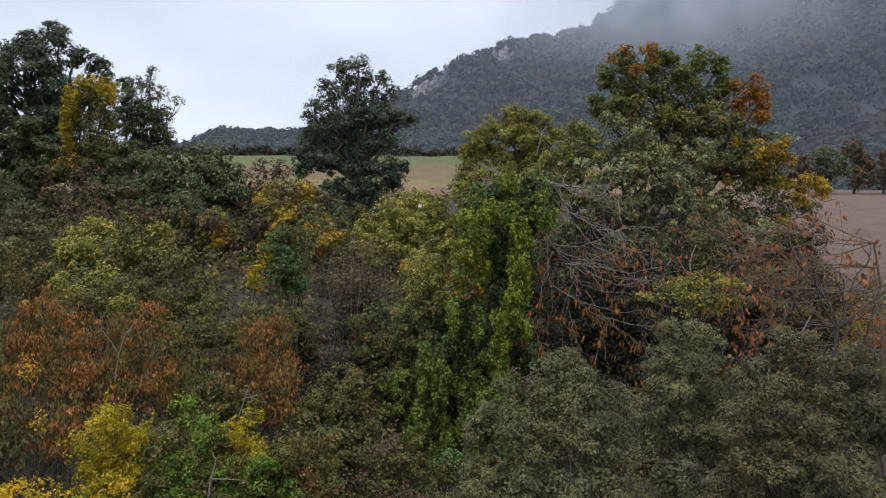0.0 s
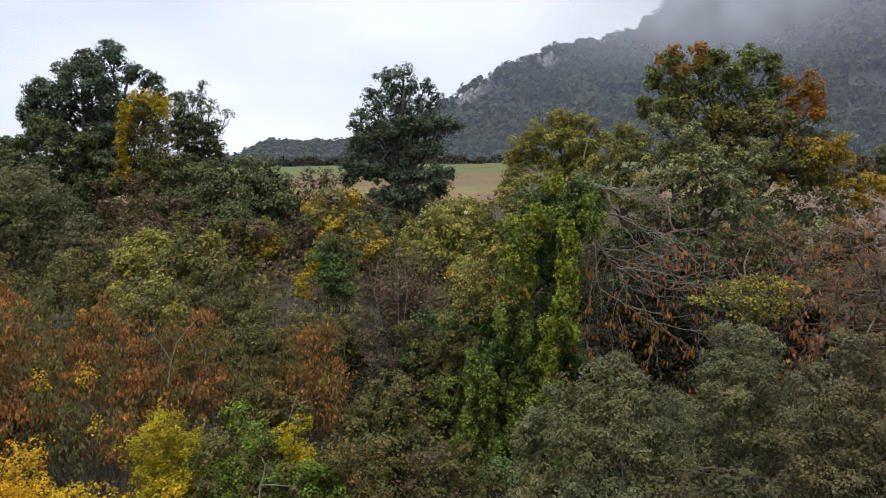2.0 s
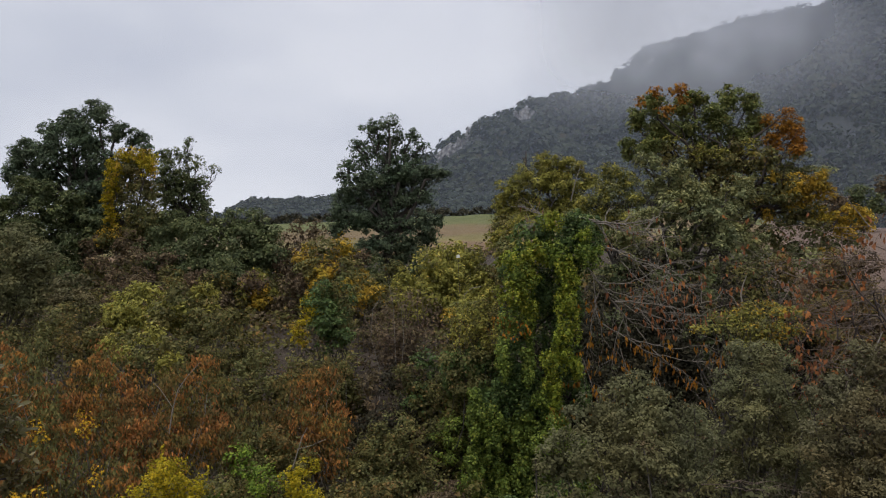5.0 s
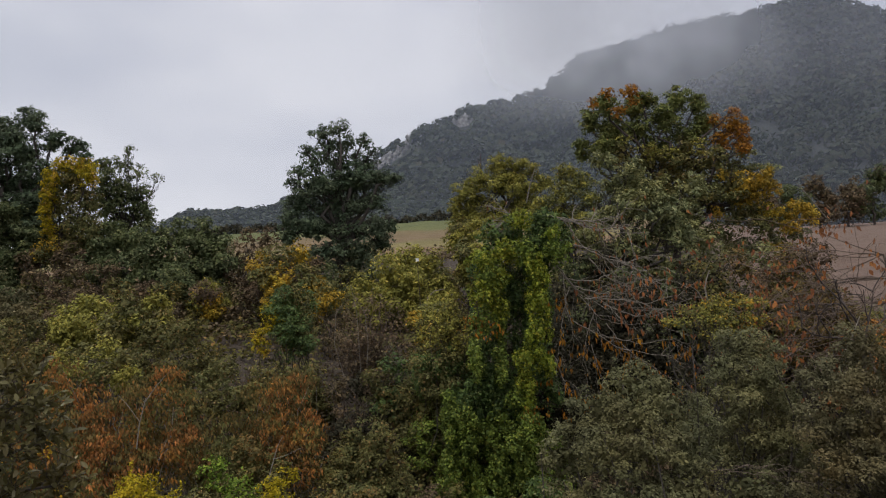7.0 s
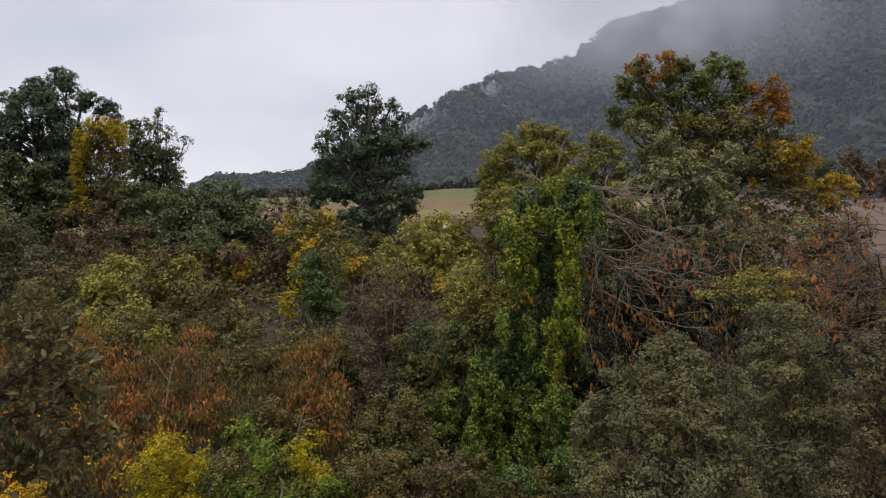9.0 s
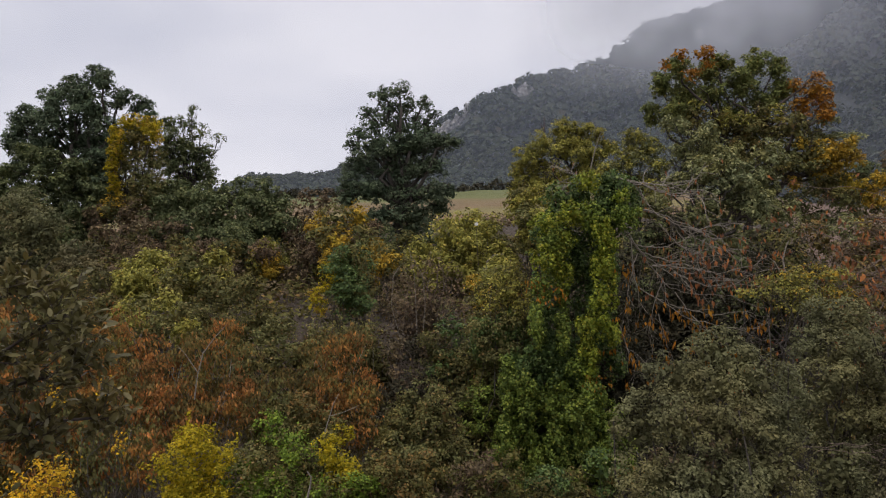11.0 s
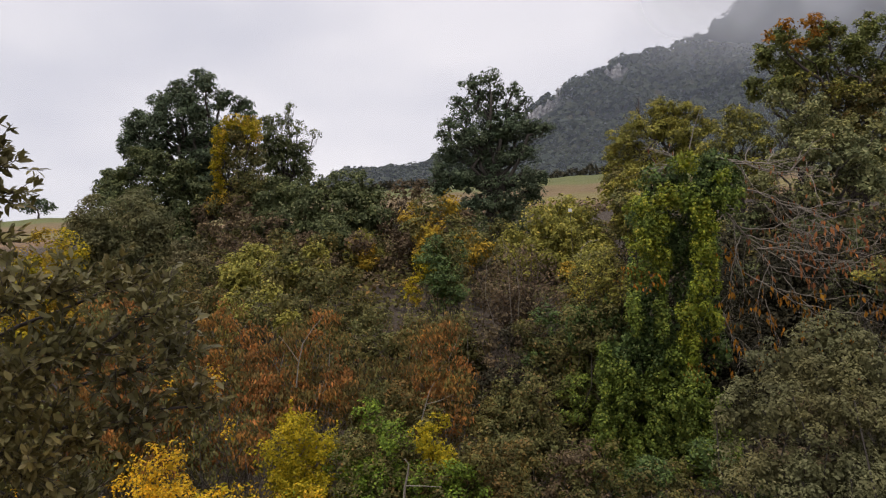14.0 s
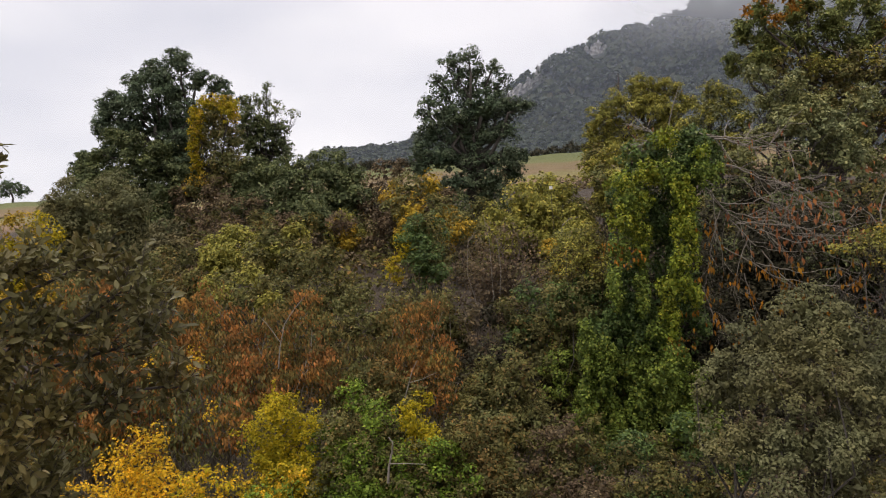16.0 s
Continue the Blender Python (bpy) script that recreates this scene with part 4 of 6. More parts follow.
GOLD_SIDE = heap(22.6, [(11.27, 7.63, 0.42, 0.35), (11.96, 7.67, 0.47, 0.35), (12.31, 7.32, 0.28, 0.24), (11.47, 7.14, 0.45, 0.26), (10.60, 7.88, 0.17, 0.17), (10.46, 6.69, 0.16, 0.19), (12.10, 6.67, 0.38, 0.24), (13.01, 6.67, 0.42, 0.21), (13.44, 6.59, 0.28, 0.17), (12.49, 6.03, 0.42, 0.21), (12.14, 5.45, 0.31, 0.14), (11.70, 7.46, 0.45, 0.35), (11.00, 7.37, 0.31, 0.28), (13.27, 6.33, 0.38, 0.24), (12.75, 6.41, 0.35, 0.24)], 0.7, 0.4)
crown(maple, LEAFGREEN, 0.085, 0.053, 3.5, GREEN_TOP, ragged=1.2, inner=0.18)
crown(maple, OLIVE, 0.09, 0.056, 2.6, GREEN_MIDDLE, ragged=1.2)
crown(maple, OLIVE, 0.095, 0.059, 2.6, GREEN_SIDE[:6], ragged=1.2)
crown(maple, SAGE, 0.095, 0.059, 2.4, GREEN_SIDE[6:], ragged=1.2)
crown(maple, ORANGE, 0.085, 0.053, 2.4, RUST_TOP, name="autumn_crown", label="rust orange leaves")
crown(maple, ORANGE, 0.085, 0.053, 2.8, RUST_SIDE, ragged=1.2, name="autumn_crown", label="rust orange leaves")
crown(maple, YGREEN, 0.09, 0.056, 1.2, OLIVE_PATCH, name="autumn_crown", label="yellowing green leaves")
crown(maple, GOLD, 0.085, 0.053, 3.0, GOLD_SIDE, ragged=1.2, name="autumn_crown", label="golden yellow leaves")
limbs(maple, GREEN_TOP + RUST_SIDE + GOLD_SIDE[:4], 0.15, (8.95, 23.40, 6.64), DARKBARK, 2)
willow = thing("willow_tree", "round yellow-green willow with thin upright twigs", "tree", 3.97, 25.60)
WILLOW = heap(25.6, [(3.97, 9.13, 0.43, 0.32), (4.56, 9.03, 0.41, 0.30), (3.28, 8.69, 0.47, 0.34), (2.65, 8.18, 0.40, 0.40), (5.18, 8.87, 0.34, 0.28), (3.87, 8.34, 0.63, 0.47), (4.76, 8.22, 0.55, 0.43), (2.88, 7.49, 0.47, 0.40), (2.25, 7.15, 0.24, 0.32), (3.67, 7.43, 0.63, 0.47), (4.46, 7.49, 0.55, 0.43), (5.49, 8.42, 0.34, 0.32), (2.39, 7.79, 0.32, 0.32), (3.18, 8.08, 0.55, 0.47), (4.27, 8.77, 0.55, 0.40), (3.48, 6.90, 0.71, 0.47), (4.86, 7.59, 0.59, 0.47), (2.59, 6.80, 0.47, 0.43)])
crown(willow, YGREEN, 0.08, 0.04, 3.0, WILLOW, ragged=1.6, lift=1.1)
limbs(willow, WILLOW, 0.12, (3.97, 25.60, 6.6), BARK, 6)
willow = thing("willow_tree", "low yellow-green willow behind the dead branches", "tree", 5.60, 23.00)
WILLOW = heap(23.0, [(5.54, 8.32, 0.39, 0.25), (6.07, 7.96, 0.43, 0.35), (5.43, 7.64, 0.46, 0.35), (6.32, 7.36, 0.35, 0.30), (4.93, 7.36, 0.39, 0.27), (5.61, 7.01, 0.46, 0.28), (6.14, 6.70, 0.39, 0.25), (5.25, 6.58, 0.71, 0.50), (6.14, 6.22, 0.53, 0.43), (4.54, 6.97, 0.43, 0.32)])
crown(willow, YGREEN, 0.08, 0.04, 2.0, WILLOW, ragged=1.6, lift=1.1)
crown(willow, SAGE, 0.085, 0.045, 1.8, WILLOW, ragged=1.4)
limbs(willow, WILLOW, 0.09, (5.60, 23.00, 6.0), BARK, 4)
elm = thing("sage_tree", "grey-green bushy tree behind the dead branches", "tree", 6.26, 20.00)
SAGE_CROWN = heap(20.0, [(5.96, 8.13, 0.31, 0.34), (6.64, 7.82, 0.40, 0.31), (6.14, 7.36, 0.49, 0.37), (7.04, 7.21, 0.56, 0.40), (6.42, 6.68, 0.62, 0.43), (7.42, 6.59, 0.49, 0.49), (5.80, 6.48, 0.43, 0.34), (6.82, 5.91, 0.68, 0.49), (7.72, 5.82, 0.49, 0.52), (6.14, 5.63, 0.40, 0.37), (7.19, 5.08, 0.59, 0.49), (8.15, 6.48, 0.46, 0.43), (8.43, 7.24, 0.40, 0.40), (6.65, 5.02, 0.40, 0.37), (8.58, 5.63, 0.43, 0.37), (5.19, 5.97, 0.37, 0.31), (5.65, 5.56, 0.40, 0.31)])
crown(elm, SAGE, 0.09, 0.05, 3.0, SAGE_CROWN, ragged=1.4)
limbs(elm, SAGE_CROWN, 0.12, (6.26, 20.00, 5.32), BARK, 3)

# ---- ivy-clad stump ----
ivy = thing("ivy_tree", "dead tree trunk thickly hung with bright green ivy", "tree", 2.02, 15.30)
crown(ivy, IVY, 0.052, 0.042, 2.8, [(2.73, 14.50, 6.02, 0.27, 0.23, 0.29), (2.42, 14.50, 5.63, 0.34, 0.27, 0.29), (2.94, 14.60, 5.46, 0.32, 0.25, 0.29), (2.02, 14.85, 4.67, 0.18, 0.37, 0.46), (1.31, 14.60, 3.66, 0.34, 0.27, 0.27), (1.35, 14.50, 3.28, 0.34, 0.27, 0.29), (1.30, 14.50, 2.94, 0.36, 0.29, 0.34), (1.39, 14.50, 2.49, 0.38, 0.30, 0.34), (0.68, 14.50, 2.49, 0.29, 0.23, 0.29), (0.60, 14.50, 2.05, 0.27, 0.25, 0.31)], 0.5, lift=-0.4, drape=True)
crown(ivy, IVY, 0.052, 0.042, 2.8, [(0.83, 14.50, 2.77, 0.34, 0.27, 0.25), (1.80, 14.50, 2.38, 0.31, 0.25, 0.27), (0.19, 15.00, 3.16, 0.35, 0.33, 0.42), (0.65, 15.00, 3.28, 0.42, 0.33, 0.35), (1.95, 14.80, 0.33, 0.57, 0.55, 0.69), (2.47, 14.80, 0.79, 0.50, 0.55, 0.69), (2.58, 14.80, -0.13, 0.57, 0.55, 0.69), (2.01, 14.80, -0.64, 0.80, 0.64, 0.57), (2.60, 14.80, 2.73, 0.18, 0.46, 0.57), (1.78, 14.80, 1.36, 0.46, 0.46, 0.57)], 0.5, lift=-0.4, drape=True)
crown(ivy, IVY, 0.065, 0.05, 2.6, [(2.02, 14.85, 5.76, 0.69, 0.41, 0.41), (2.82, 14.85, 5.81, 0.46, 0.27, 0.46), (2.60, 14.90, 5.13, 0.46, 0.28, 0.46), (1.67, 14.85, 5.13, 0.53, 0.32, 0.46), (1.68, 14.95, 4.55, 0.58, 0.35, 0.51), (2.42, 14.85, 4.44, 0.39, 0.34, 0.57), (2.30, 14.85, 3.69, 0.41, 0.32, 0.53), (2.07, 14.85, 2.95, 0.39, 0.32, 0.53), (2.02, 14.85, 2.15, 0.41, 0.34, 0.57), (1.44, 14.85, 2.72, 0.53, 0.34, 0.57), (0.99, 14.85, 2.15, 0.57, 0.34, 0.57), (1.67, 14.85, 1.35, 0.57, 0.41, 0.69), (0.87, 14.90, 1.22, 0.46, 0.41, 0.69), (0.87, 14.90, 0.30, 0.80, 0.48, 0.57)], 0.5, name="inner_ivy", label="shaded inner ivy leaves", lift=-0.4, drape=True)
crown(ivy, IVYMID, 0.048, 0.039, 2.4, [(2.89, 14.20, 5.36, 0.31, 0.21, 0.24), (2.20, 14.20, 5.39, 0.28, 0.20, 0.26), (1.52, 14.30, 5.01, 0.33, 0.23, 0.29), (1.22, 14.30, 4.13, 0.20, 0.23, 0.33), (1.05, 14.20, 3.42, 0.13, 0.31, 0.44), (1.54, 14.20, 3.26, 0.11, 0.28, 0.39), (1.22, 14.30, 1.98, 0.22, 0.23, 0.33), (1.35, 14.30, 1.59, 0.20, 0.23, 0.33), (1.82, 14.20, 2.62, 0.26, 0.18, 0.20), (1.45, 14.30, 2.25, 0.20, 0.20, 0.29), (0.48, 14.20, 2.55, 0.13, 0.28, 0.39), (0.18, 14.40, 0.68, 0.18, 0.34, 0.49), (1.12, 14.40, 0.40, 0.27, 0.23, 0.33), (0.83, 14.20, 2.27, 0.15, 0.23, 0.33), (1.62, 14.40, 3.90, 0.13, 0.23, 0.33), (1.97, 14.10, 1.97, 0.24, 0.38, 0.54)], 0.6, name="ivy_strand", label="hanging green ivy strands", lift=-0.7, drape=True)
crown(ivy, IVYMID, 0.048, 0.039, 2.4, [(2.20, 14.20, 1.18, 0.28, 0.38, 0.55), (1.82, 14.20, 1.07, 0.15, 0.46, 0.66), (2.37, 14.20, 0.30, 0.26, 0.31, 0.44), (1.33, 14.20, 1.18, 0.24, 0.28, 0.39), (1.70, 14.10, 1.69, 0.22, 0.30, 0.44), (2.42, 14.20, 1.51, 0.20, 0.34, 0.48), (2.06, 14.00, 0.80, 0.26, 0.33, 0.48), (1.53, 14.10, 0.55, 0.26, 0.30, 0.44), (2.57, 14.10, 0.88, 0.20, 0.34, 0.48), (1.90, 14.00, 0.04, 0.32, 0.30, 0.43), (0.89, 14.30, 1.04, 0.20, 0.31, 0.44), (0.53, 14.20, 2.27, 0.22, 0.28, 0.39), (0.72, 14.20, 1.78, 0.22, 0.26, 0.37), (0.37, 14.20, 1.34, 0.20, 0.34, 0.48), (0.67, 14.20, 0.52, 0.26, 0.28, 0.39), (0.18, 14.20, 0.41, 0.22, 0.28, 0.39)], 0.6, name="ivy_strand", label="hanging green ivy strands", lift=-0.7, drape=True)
# the front strands get the lit leaf colour, brighter than the ivy behind
crown(ivy, IVYLIT, 0.046, 0.038, 2.6, [(1.89, 14.30, 5.45, 0.33, 0.23, 0.24), (1.61, 14.30, 4.35, 0.22, 0.19, 0.26), (2.35, 14.10, 5.17, 0.22, 0.15, 0.22), (2.37, 14.10, 4.85, 0.24, 0.23, 0.33), (2.34, 14.05, 4.36, 0.26, 0.23, 0.33), (2.29, 14.05, 3.87, 0.28, 0.20, 0.28), (2.10, 14.05, 3.39, 0.33, 0.23, 0.28), (1.97, 14.10, 2.89, 0.20, 0.20, 0.28), (1.98, 14.10, 2.55, 0.13, 0.15, 0.22), (2.46, 14.05, 3.22, 0.08, 0.20, 0.28), (2.14, 14.30, 6.06, 0.26, 0.19, 0.20), (1.39, 14.30, 5.32, 0.38, 0.26, 0.18), (1.36, 14.20, 4.70, 0.37, 0.26, 0.26), (1.72, 14.30, 5.01, 0.20, 0.14, 0.18), (2.75, 14.20, 5.72, 0.18, 0.12, 0.13)], 0.6, name="lit_ivy", label="front ivy leaves in a lighter, lit colour", lift=-0.7, drape=True)
crown(ivy, ORANGE, 0.075, 0.035, 0.5, [(1.32, 14.10, 3.98, 0.26, 0.23, 0.17), (1.93, 13.90, 2.33, 0.09, 0.15, 0.17), (2.16, 13.90, 2.33, 0.09, 0.14, 0.15), (0.94, 14.20, 4.13, 0.18, 0.16, 0.15)], 1.5, name="dead_leaves", label="few orange dead leaves caught in ivy", lift=-0.5)
limbs(ivy, [(2.80, 14.90, 6.05, 0.28, 0.27, 0.30), (2.48, 14.90, 5.64, 0.34, 0.31, 0.30), (3.02, 15.00, 5.47, 0.32, 0.29, 0.30), (2.07, 15.25, 4.66, 0.19, 0.42, 0.47), (1.34, 15.00, 3.62, 0.35, 0.31, 0.28), (1.39, 14.90, 3.23, 0.34, 0.31, 0.30)], 0.08, (2.36, 15.20, 5.25), BARK, 2)
shrub("elder_shrub", "olive shrub with yellow patches beside the ivy", BRAMBLE, 0.01, 1.32, 2.64, 4.66, 15.40, 1.20, leaf=0.060, cover=1.7, n=3, mix=OLIVE, ragged=1.6)
shrub("yellow_shrub", "sparse yellow and olive shoots beside ivy", YGREEN, 0.07, 1.12, 3.61, 4.72, 15.10, 0.80, leaf=0.055, cover=0.7, n=3, ragged=1.8)
shrub("elder_shrub", "green shrub in the gully beside the ivy", BRAMBLE, -0.29, 1.40, 1.16, 3.57, 15.60, 1.40, leaf=0.055, cover=1.8, n=4, mix=IVYMID, ragged=1.6)

# ---- dead branches ----
def guided(parent, lines, radius, shoots, reach, droop, bark_mat, leaf_mat=None, leaf=0.12, per_tip=0.4, forks=2):
    """Long boughs along given bends, each with forking side twigs that hang, and dead leaves hanging in rows from them."""
    tips = []
    for pts in lines:
        p = np.array(pts, float)
        s = np.linspace(0, len(p) - 1, 4 * len(p))
        q = np.stack([np.interp(s, np.arange(len(p)), p[:, i]) for i in range(3)], -1)
        q[1:-1] = (q[:-2] + 2 * q[1:-1] + q[2:]) / 4
        q[1:] += RNG.normal(size=(len(q) - 1, 3)) * 0.012
        made = [tube(q, np.linspace(radius, radius * 0.3, len(q)), 5)]
        way = unit(np.gradient(q, axis=0))
        tips.extend(q[3:])
        for _ in range(shoots):
            i = RNG.integers(2, len(q))
            d = unit(way[i] + RNG.normal(size=3) * 0.5)
            bough(q[i], d, reach * RNG.uniform(0.5, 1.2), radius * 0.5, forks - 1, droop, made, tips, 0.3)
        v, f = joined(made)
        part("bough", v, f, 4, bark_mat, parent, smooth=True)
    if leaf_mat:
        tips = np.array(tips)
        c = tips[RNG.integers(0, len(tips), int(len(tips) * per_tip))]
        c = c + RNG.normal(size=c.shape) * np.array([0.05, 0.05, 0.02])
        v = leaf_verts(c, unit(RNG.normal(size=c.shape) + np.array([0, -0.8, 0])), leaf, leaf * 0.38, 3.5)
        part("dead_leaves", v, np.arange(len(v)), 4, leaf_mat, parent, "few rusty dead leaves hanging from twigs", "stuff")


dead = thing("dead_tree", "fallen bare tree with grey drooping twigs and few rusty leaves", "tree", 2.39, 15.40)
v, f = tube(wander(dead.location, (2.90, 15.30, 5.48), 8, 0.1), np.linspace(0.07, 0.03, 8), 8)
part("trunk", v, f, 4, DARKBARK, dead, smooth=True)
guided(dead, [[(2.82, 14.50, 6.13), (3.27, 14.57, 5.99), (3.69, 14.65, 5.83), (4.16, 14.72, 5.72), (4.58, 14.80, 5.69)],
    [(2.98, 14.50, 6.04), (3.50, 14.60, 6.00), (3.98, 14.70, 5.96), (4.29, 14.80, 6.02)],
    [(3.09, 14.50, 6.00), (3.56, 14.60, 5.89), (3.87, 14.70, 5.78), (4.29, 14.80, 5.86)],
    [(2.75, 14.50, 5.96), (3.10, 14.57, 5.52), (3.63, 14.65, 5.42), (4.16, 14.72, 5.19), (4.81, 14.80, 4.83)],
    [(3.26, 14.50, 5.51), (3.79, 14.60, 5.29), (4.15, 14.70, 5.01), (4.47, 14.80, 4.87)],
    [(2.25, 14.50, 6.02), (2.05, 14.65, 6.20), (1.90, 14.80, 6.40)],
    [(2.30, 14.50, 6.07), (1.99, 14.65, 6.09), (1.72, 14.80, 6.02)]], 0.017, 7, 0.6, 0.04, GREYBARK, REDBROWN, 0.12, 0.16)
guided(dead, [[(2.84, 14.40, 5.12), (3.31, 14.50, 4.52), (3.90, 14.60, 4.34), (4.49, 14.70, 4.10), (5.57, 14.80, 4.03)],
    [(2.90, 14.40, 5.01), (3.26, 14.50, 4.56), (3.67, 14.60, 4.00), (4.26, 14.70, 3.83), (5.00, 14.80, 3.78)],
    [(3.07, 14.40, 4.84), (3.54, 14.53, 4.76), (4.03, 14.67, 4.88), (4.52, 14.80, 5.13)],
    [(3.34, 14.40, 4.43), (4.10, 14.53, 4.36), (4.71, 14.67, 4.22), (5.32, 14.80, 4.33)],
    [(3.18, 14.40, 4.68), (3.66, 14.53, 4.50), (4.26, 14.67, 4.49), (4.75, 14.80, 4.58)],
    [(4.07, 14.40, 5.12), (4.50, 14.53, 4.96), (4.82, 14.67, 4.67), (5.21, 14.80, 4.60)],
    [(3.51, 14.40, 5.23), (3.88, 14.53, 4.84), (4.31, 14.67, 4.56), (4.58, 14.80, 4.27)],
    [(3.73, 14.40, 4.29), (4.33, 14.53, 4.00), (4.88, 14.67, 3.94), (5.46, 14.80, 4.19)]], 0.013, 8, 0.65, 0.05, GREYBARK, REDBROWN, 0.13, 0.5)
guided(dead, [[(3.02, 14.20, 4.02), (3.70, 14.27, 3.58), (4.16, 14.35, 3.24), (4.63, 14.42, 2.99), (4.93, 14.50, 2.72)],
    [(3.46, 14.20, 4.13), (3.29, 14.30, 3.69), (3.20, 14.40, 3.23), (3.29, 14.50, 2.77)],
    [(3.02, 14.20, 4.68), (2.85, 14.30, 4.13), (2.80, 14.40, 3.68), (2.73, 14.50, 3.22)],
    [(3.57, 14.20, 3.70), (4.38, 14.35, 3.44), (5.21, 14.50, 3.49)],
    [(3.90, 14.20, 3.42), (4.72, 14.35, 3.21), (5.49, 14.50, 3.13)],
    [(4.12, 14.20, 3.28), (4.12, 14.35, 2.97), (4.03, 14.50, 2.77)],
    [(3.68, 14.20, 3.92), (3.98, 14.30, 3.47), (4.46, 14.40, 3.07), (4.77, 14.50, 2.61)],
    [(2.91, 14.20, 5.01), (2.94, 14.30, 4.35), (3.09, 14.40, 3.68), (2.98, 14.50, 3.22)],
    [(3.35, 14.20, 3.53), (3.50, 14.35, 3.02), (3.67, 14.50, 2.66)],
    [(2.59, 14.20, 3.37), (2.78, 14.35, 2.91), (2.92, 14.50, 2.55)]], 0.010, 7, 0.45, 0.07, GREYBARK, ORANGE, 0.12, 0.7)
thorn = thing("thorn_shrub", "nearly bare shrub with long thin grey branches and rusty leaves", "shrub", 9.44, 13.50, group="bare thorn shrubs")
v, f = tube(wander(thorn.location, (9.33, 13.80, 4.85), 6, 0.1), np.linspace(0.05, 0.02, 6), 6)
part("stem", v, f, 4, REDBARK, thorn, smooth=True)
bare(thorn, (9.33, 13.80, 4.85), [(-1, -0.1, 0.04), (-1, 0.1, -0.05), (-1, -0.2, 0.08), (-0.9, 0.2, -0.12), (-1, 0, 0.06), (-1, -0.1, -0.08)], 2.40, 0.011, 2, 0.03, REDBARK, REDBROWN, 0.1, 2.0)
v, f = tube(wander(thorn.location, (9.33, 13.80, 4.37), 6, 0.1), np.linspace(0.05, 0.02, 6), 6)
part("stem", v, f, 4, REDBARK, thorn, smooth=True)
bare(thorn, (9.33, 13.80, 4.37), [(-1, -0.1, 0.04), (-1, 0.1, -0.05), (-1, -0.2, 0.08), (-0.9, 0.2, -0.12), (-1, 0, 0.06), (-1, -0.1, -0.08)], 2.40, 0.011, 2, 0.03, REDBARK, REDBROWN, 0.1, 2.0)
v, f = tube(wander(thorn.location, (9.33, 13.80, 3.89), 6, 0.1), np.linspace(0.05, 0.02, 6), 6)
part("stem", v, f, 4, REDBARK, thorn, smooth=True)
bare(thorn, (9.33, 13.80, 3.89), [(-1, -0.1, 0.04), (-1, 0.1, -0.05), (-1, -0.2, 0.08), (-0.9, 0.2, -0.12), (-1, 0, 0.06), (-1, -0.1, -0.08)], 2.40, 0.011, 2, 0.03, REDBARK, REDBROWN, 0.1, 2.0)
v, f = tube(wander(thorn.location, (9.33, 13.80, 3.36), 6, 0.1), np.linspace(0.05, 0.02, 6), 6)
part("stem", v, f, 4, REDBARK, thorn, smooth=True)
bare(thorn, (9.33, 13.80, 3.36), [(-1, -0.1, 0.04), (-1, 0.1, -0.05), (-1, -0.2, 0.08), (-0.9, 0.2, -0.12), (-1, 0, 0.06), (-1, -0.1, -0.08)], 2.40, 0.011, 2, 0.03, REDBARK, REDBROWN, 0.1, 2.0)
thorn = thing("thorn_shrub", "leafy rust-brown shrub with thin branches", "shrub", 7.87, 12.50, group="bare thorn shrubs")
bare(thorn, (7.87, 12.50, 3.08), [(-0.8, -0.1, 0.3), (-0.9, 0.1, 0.0), (-0.5, -0.3, 0.6), (0.3, -0.2, 0.6), (-0.9, -0.2, -0.2)], 1.40, 0.012, 3, 0.03, REDBARK, REDBROWN, 0.11, 1.6)
v, f = tube(wander(thorn.location, (7.87, 12.50, 3.08), 6, 0.1), np.linspace(0.05, 0.02, 6), 6)
part("stem", v, f, 4, REDBARK, thorn, smooth=True)
snag = thing("bare_tree", "small bare dark tree before the ploughed field", "tree", 7.78, 12.59)
v, f = tube(wander(snag.location, (7.79, 12.48, 3.36), 7, 0.1), np.linspace(0.06, 0.035, 7), 8)
part("trunk", v, f, 4, DARKBARK, snag, smooth=True)
bare(snag, (7.79, 12.48, 3.36), [(-0.8, 0, 0.7), (-0.3, -0.1, 1), (0.5, 0.1, 0.9), (-0.9, 0.1, 0.3), (0.9, 0, 0.4)], 1.10, 0.022, 3, -0.01, DARKBARK, None, 0.080, 0.00)
# the next two fill the dark hollows; their leaf colour carries the shade
shrub("bramble_shrub", "scrub coloured dark as shade behind the dead branches", DARKSHADESCRUB, 3.73, 6.43, 1.23, 4.61, 17.50, 1.20, leaf=0.083, cover=1.8, n=4, ragged=1.6)
shrub("bramble_shrub", "olive scrub under the large tree, half its leaves coloured as shade", DARKSHADESCRUB, 6.81, 9.56, 2.82, 5.22, 17.80, 1.60, leaf=0.078, cover=1.2, n=4, mix=BRAMBLE, ragged=1.6)
shrub("bramble_shrub", "olive and rusty thicket beside the ploughed field", RUSTOLIVE, 8.51, 10.61, 3.33, 5.65, 18.20, 1.40, leaf=0.078, cover=1.8, n=4, mix=SAGE, ragged=1.6)
shrub("bramble_shrub", "rusty scrub before the ploughed field", RUSTOLIVE, 8.35, 10.26, 2.72, 5.20, 16.50, 1.40, leaf=0.069, cover=1.5, n=5, mix=DRY, ragged=1.6)
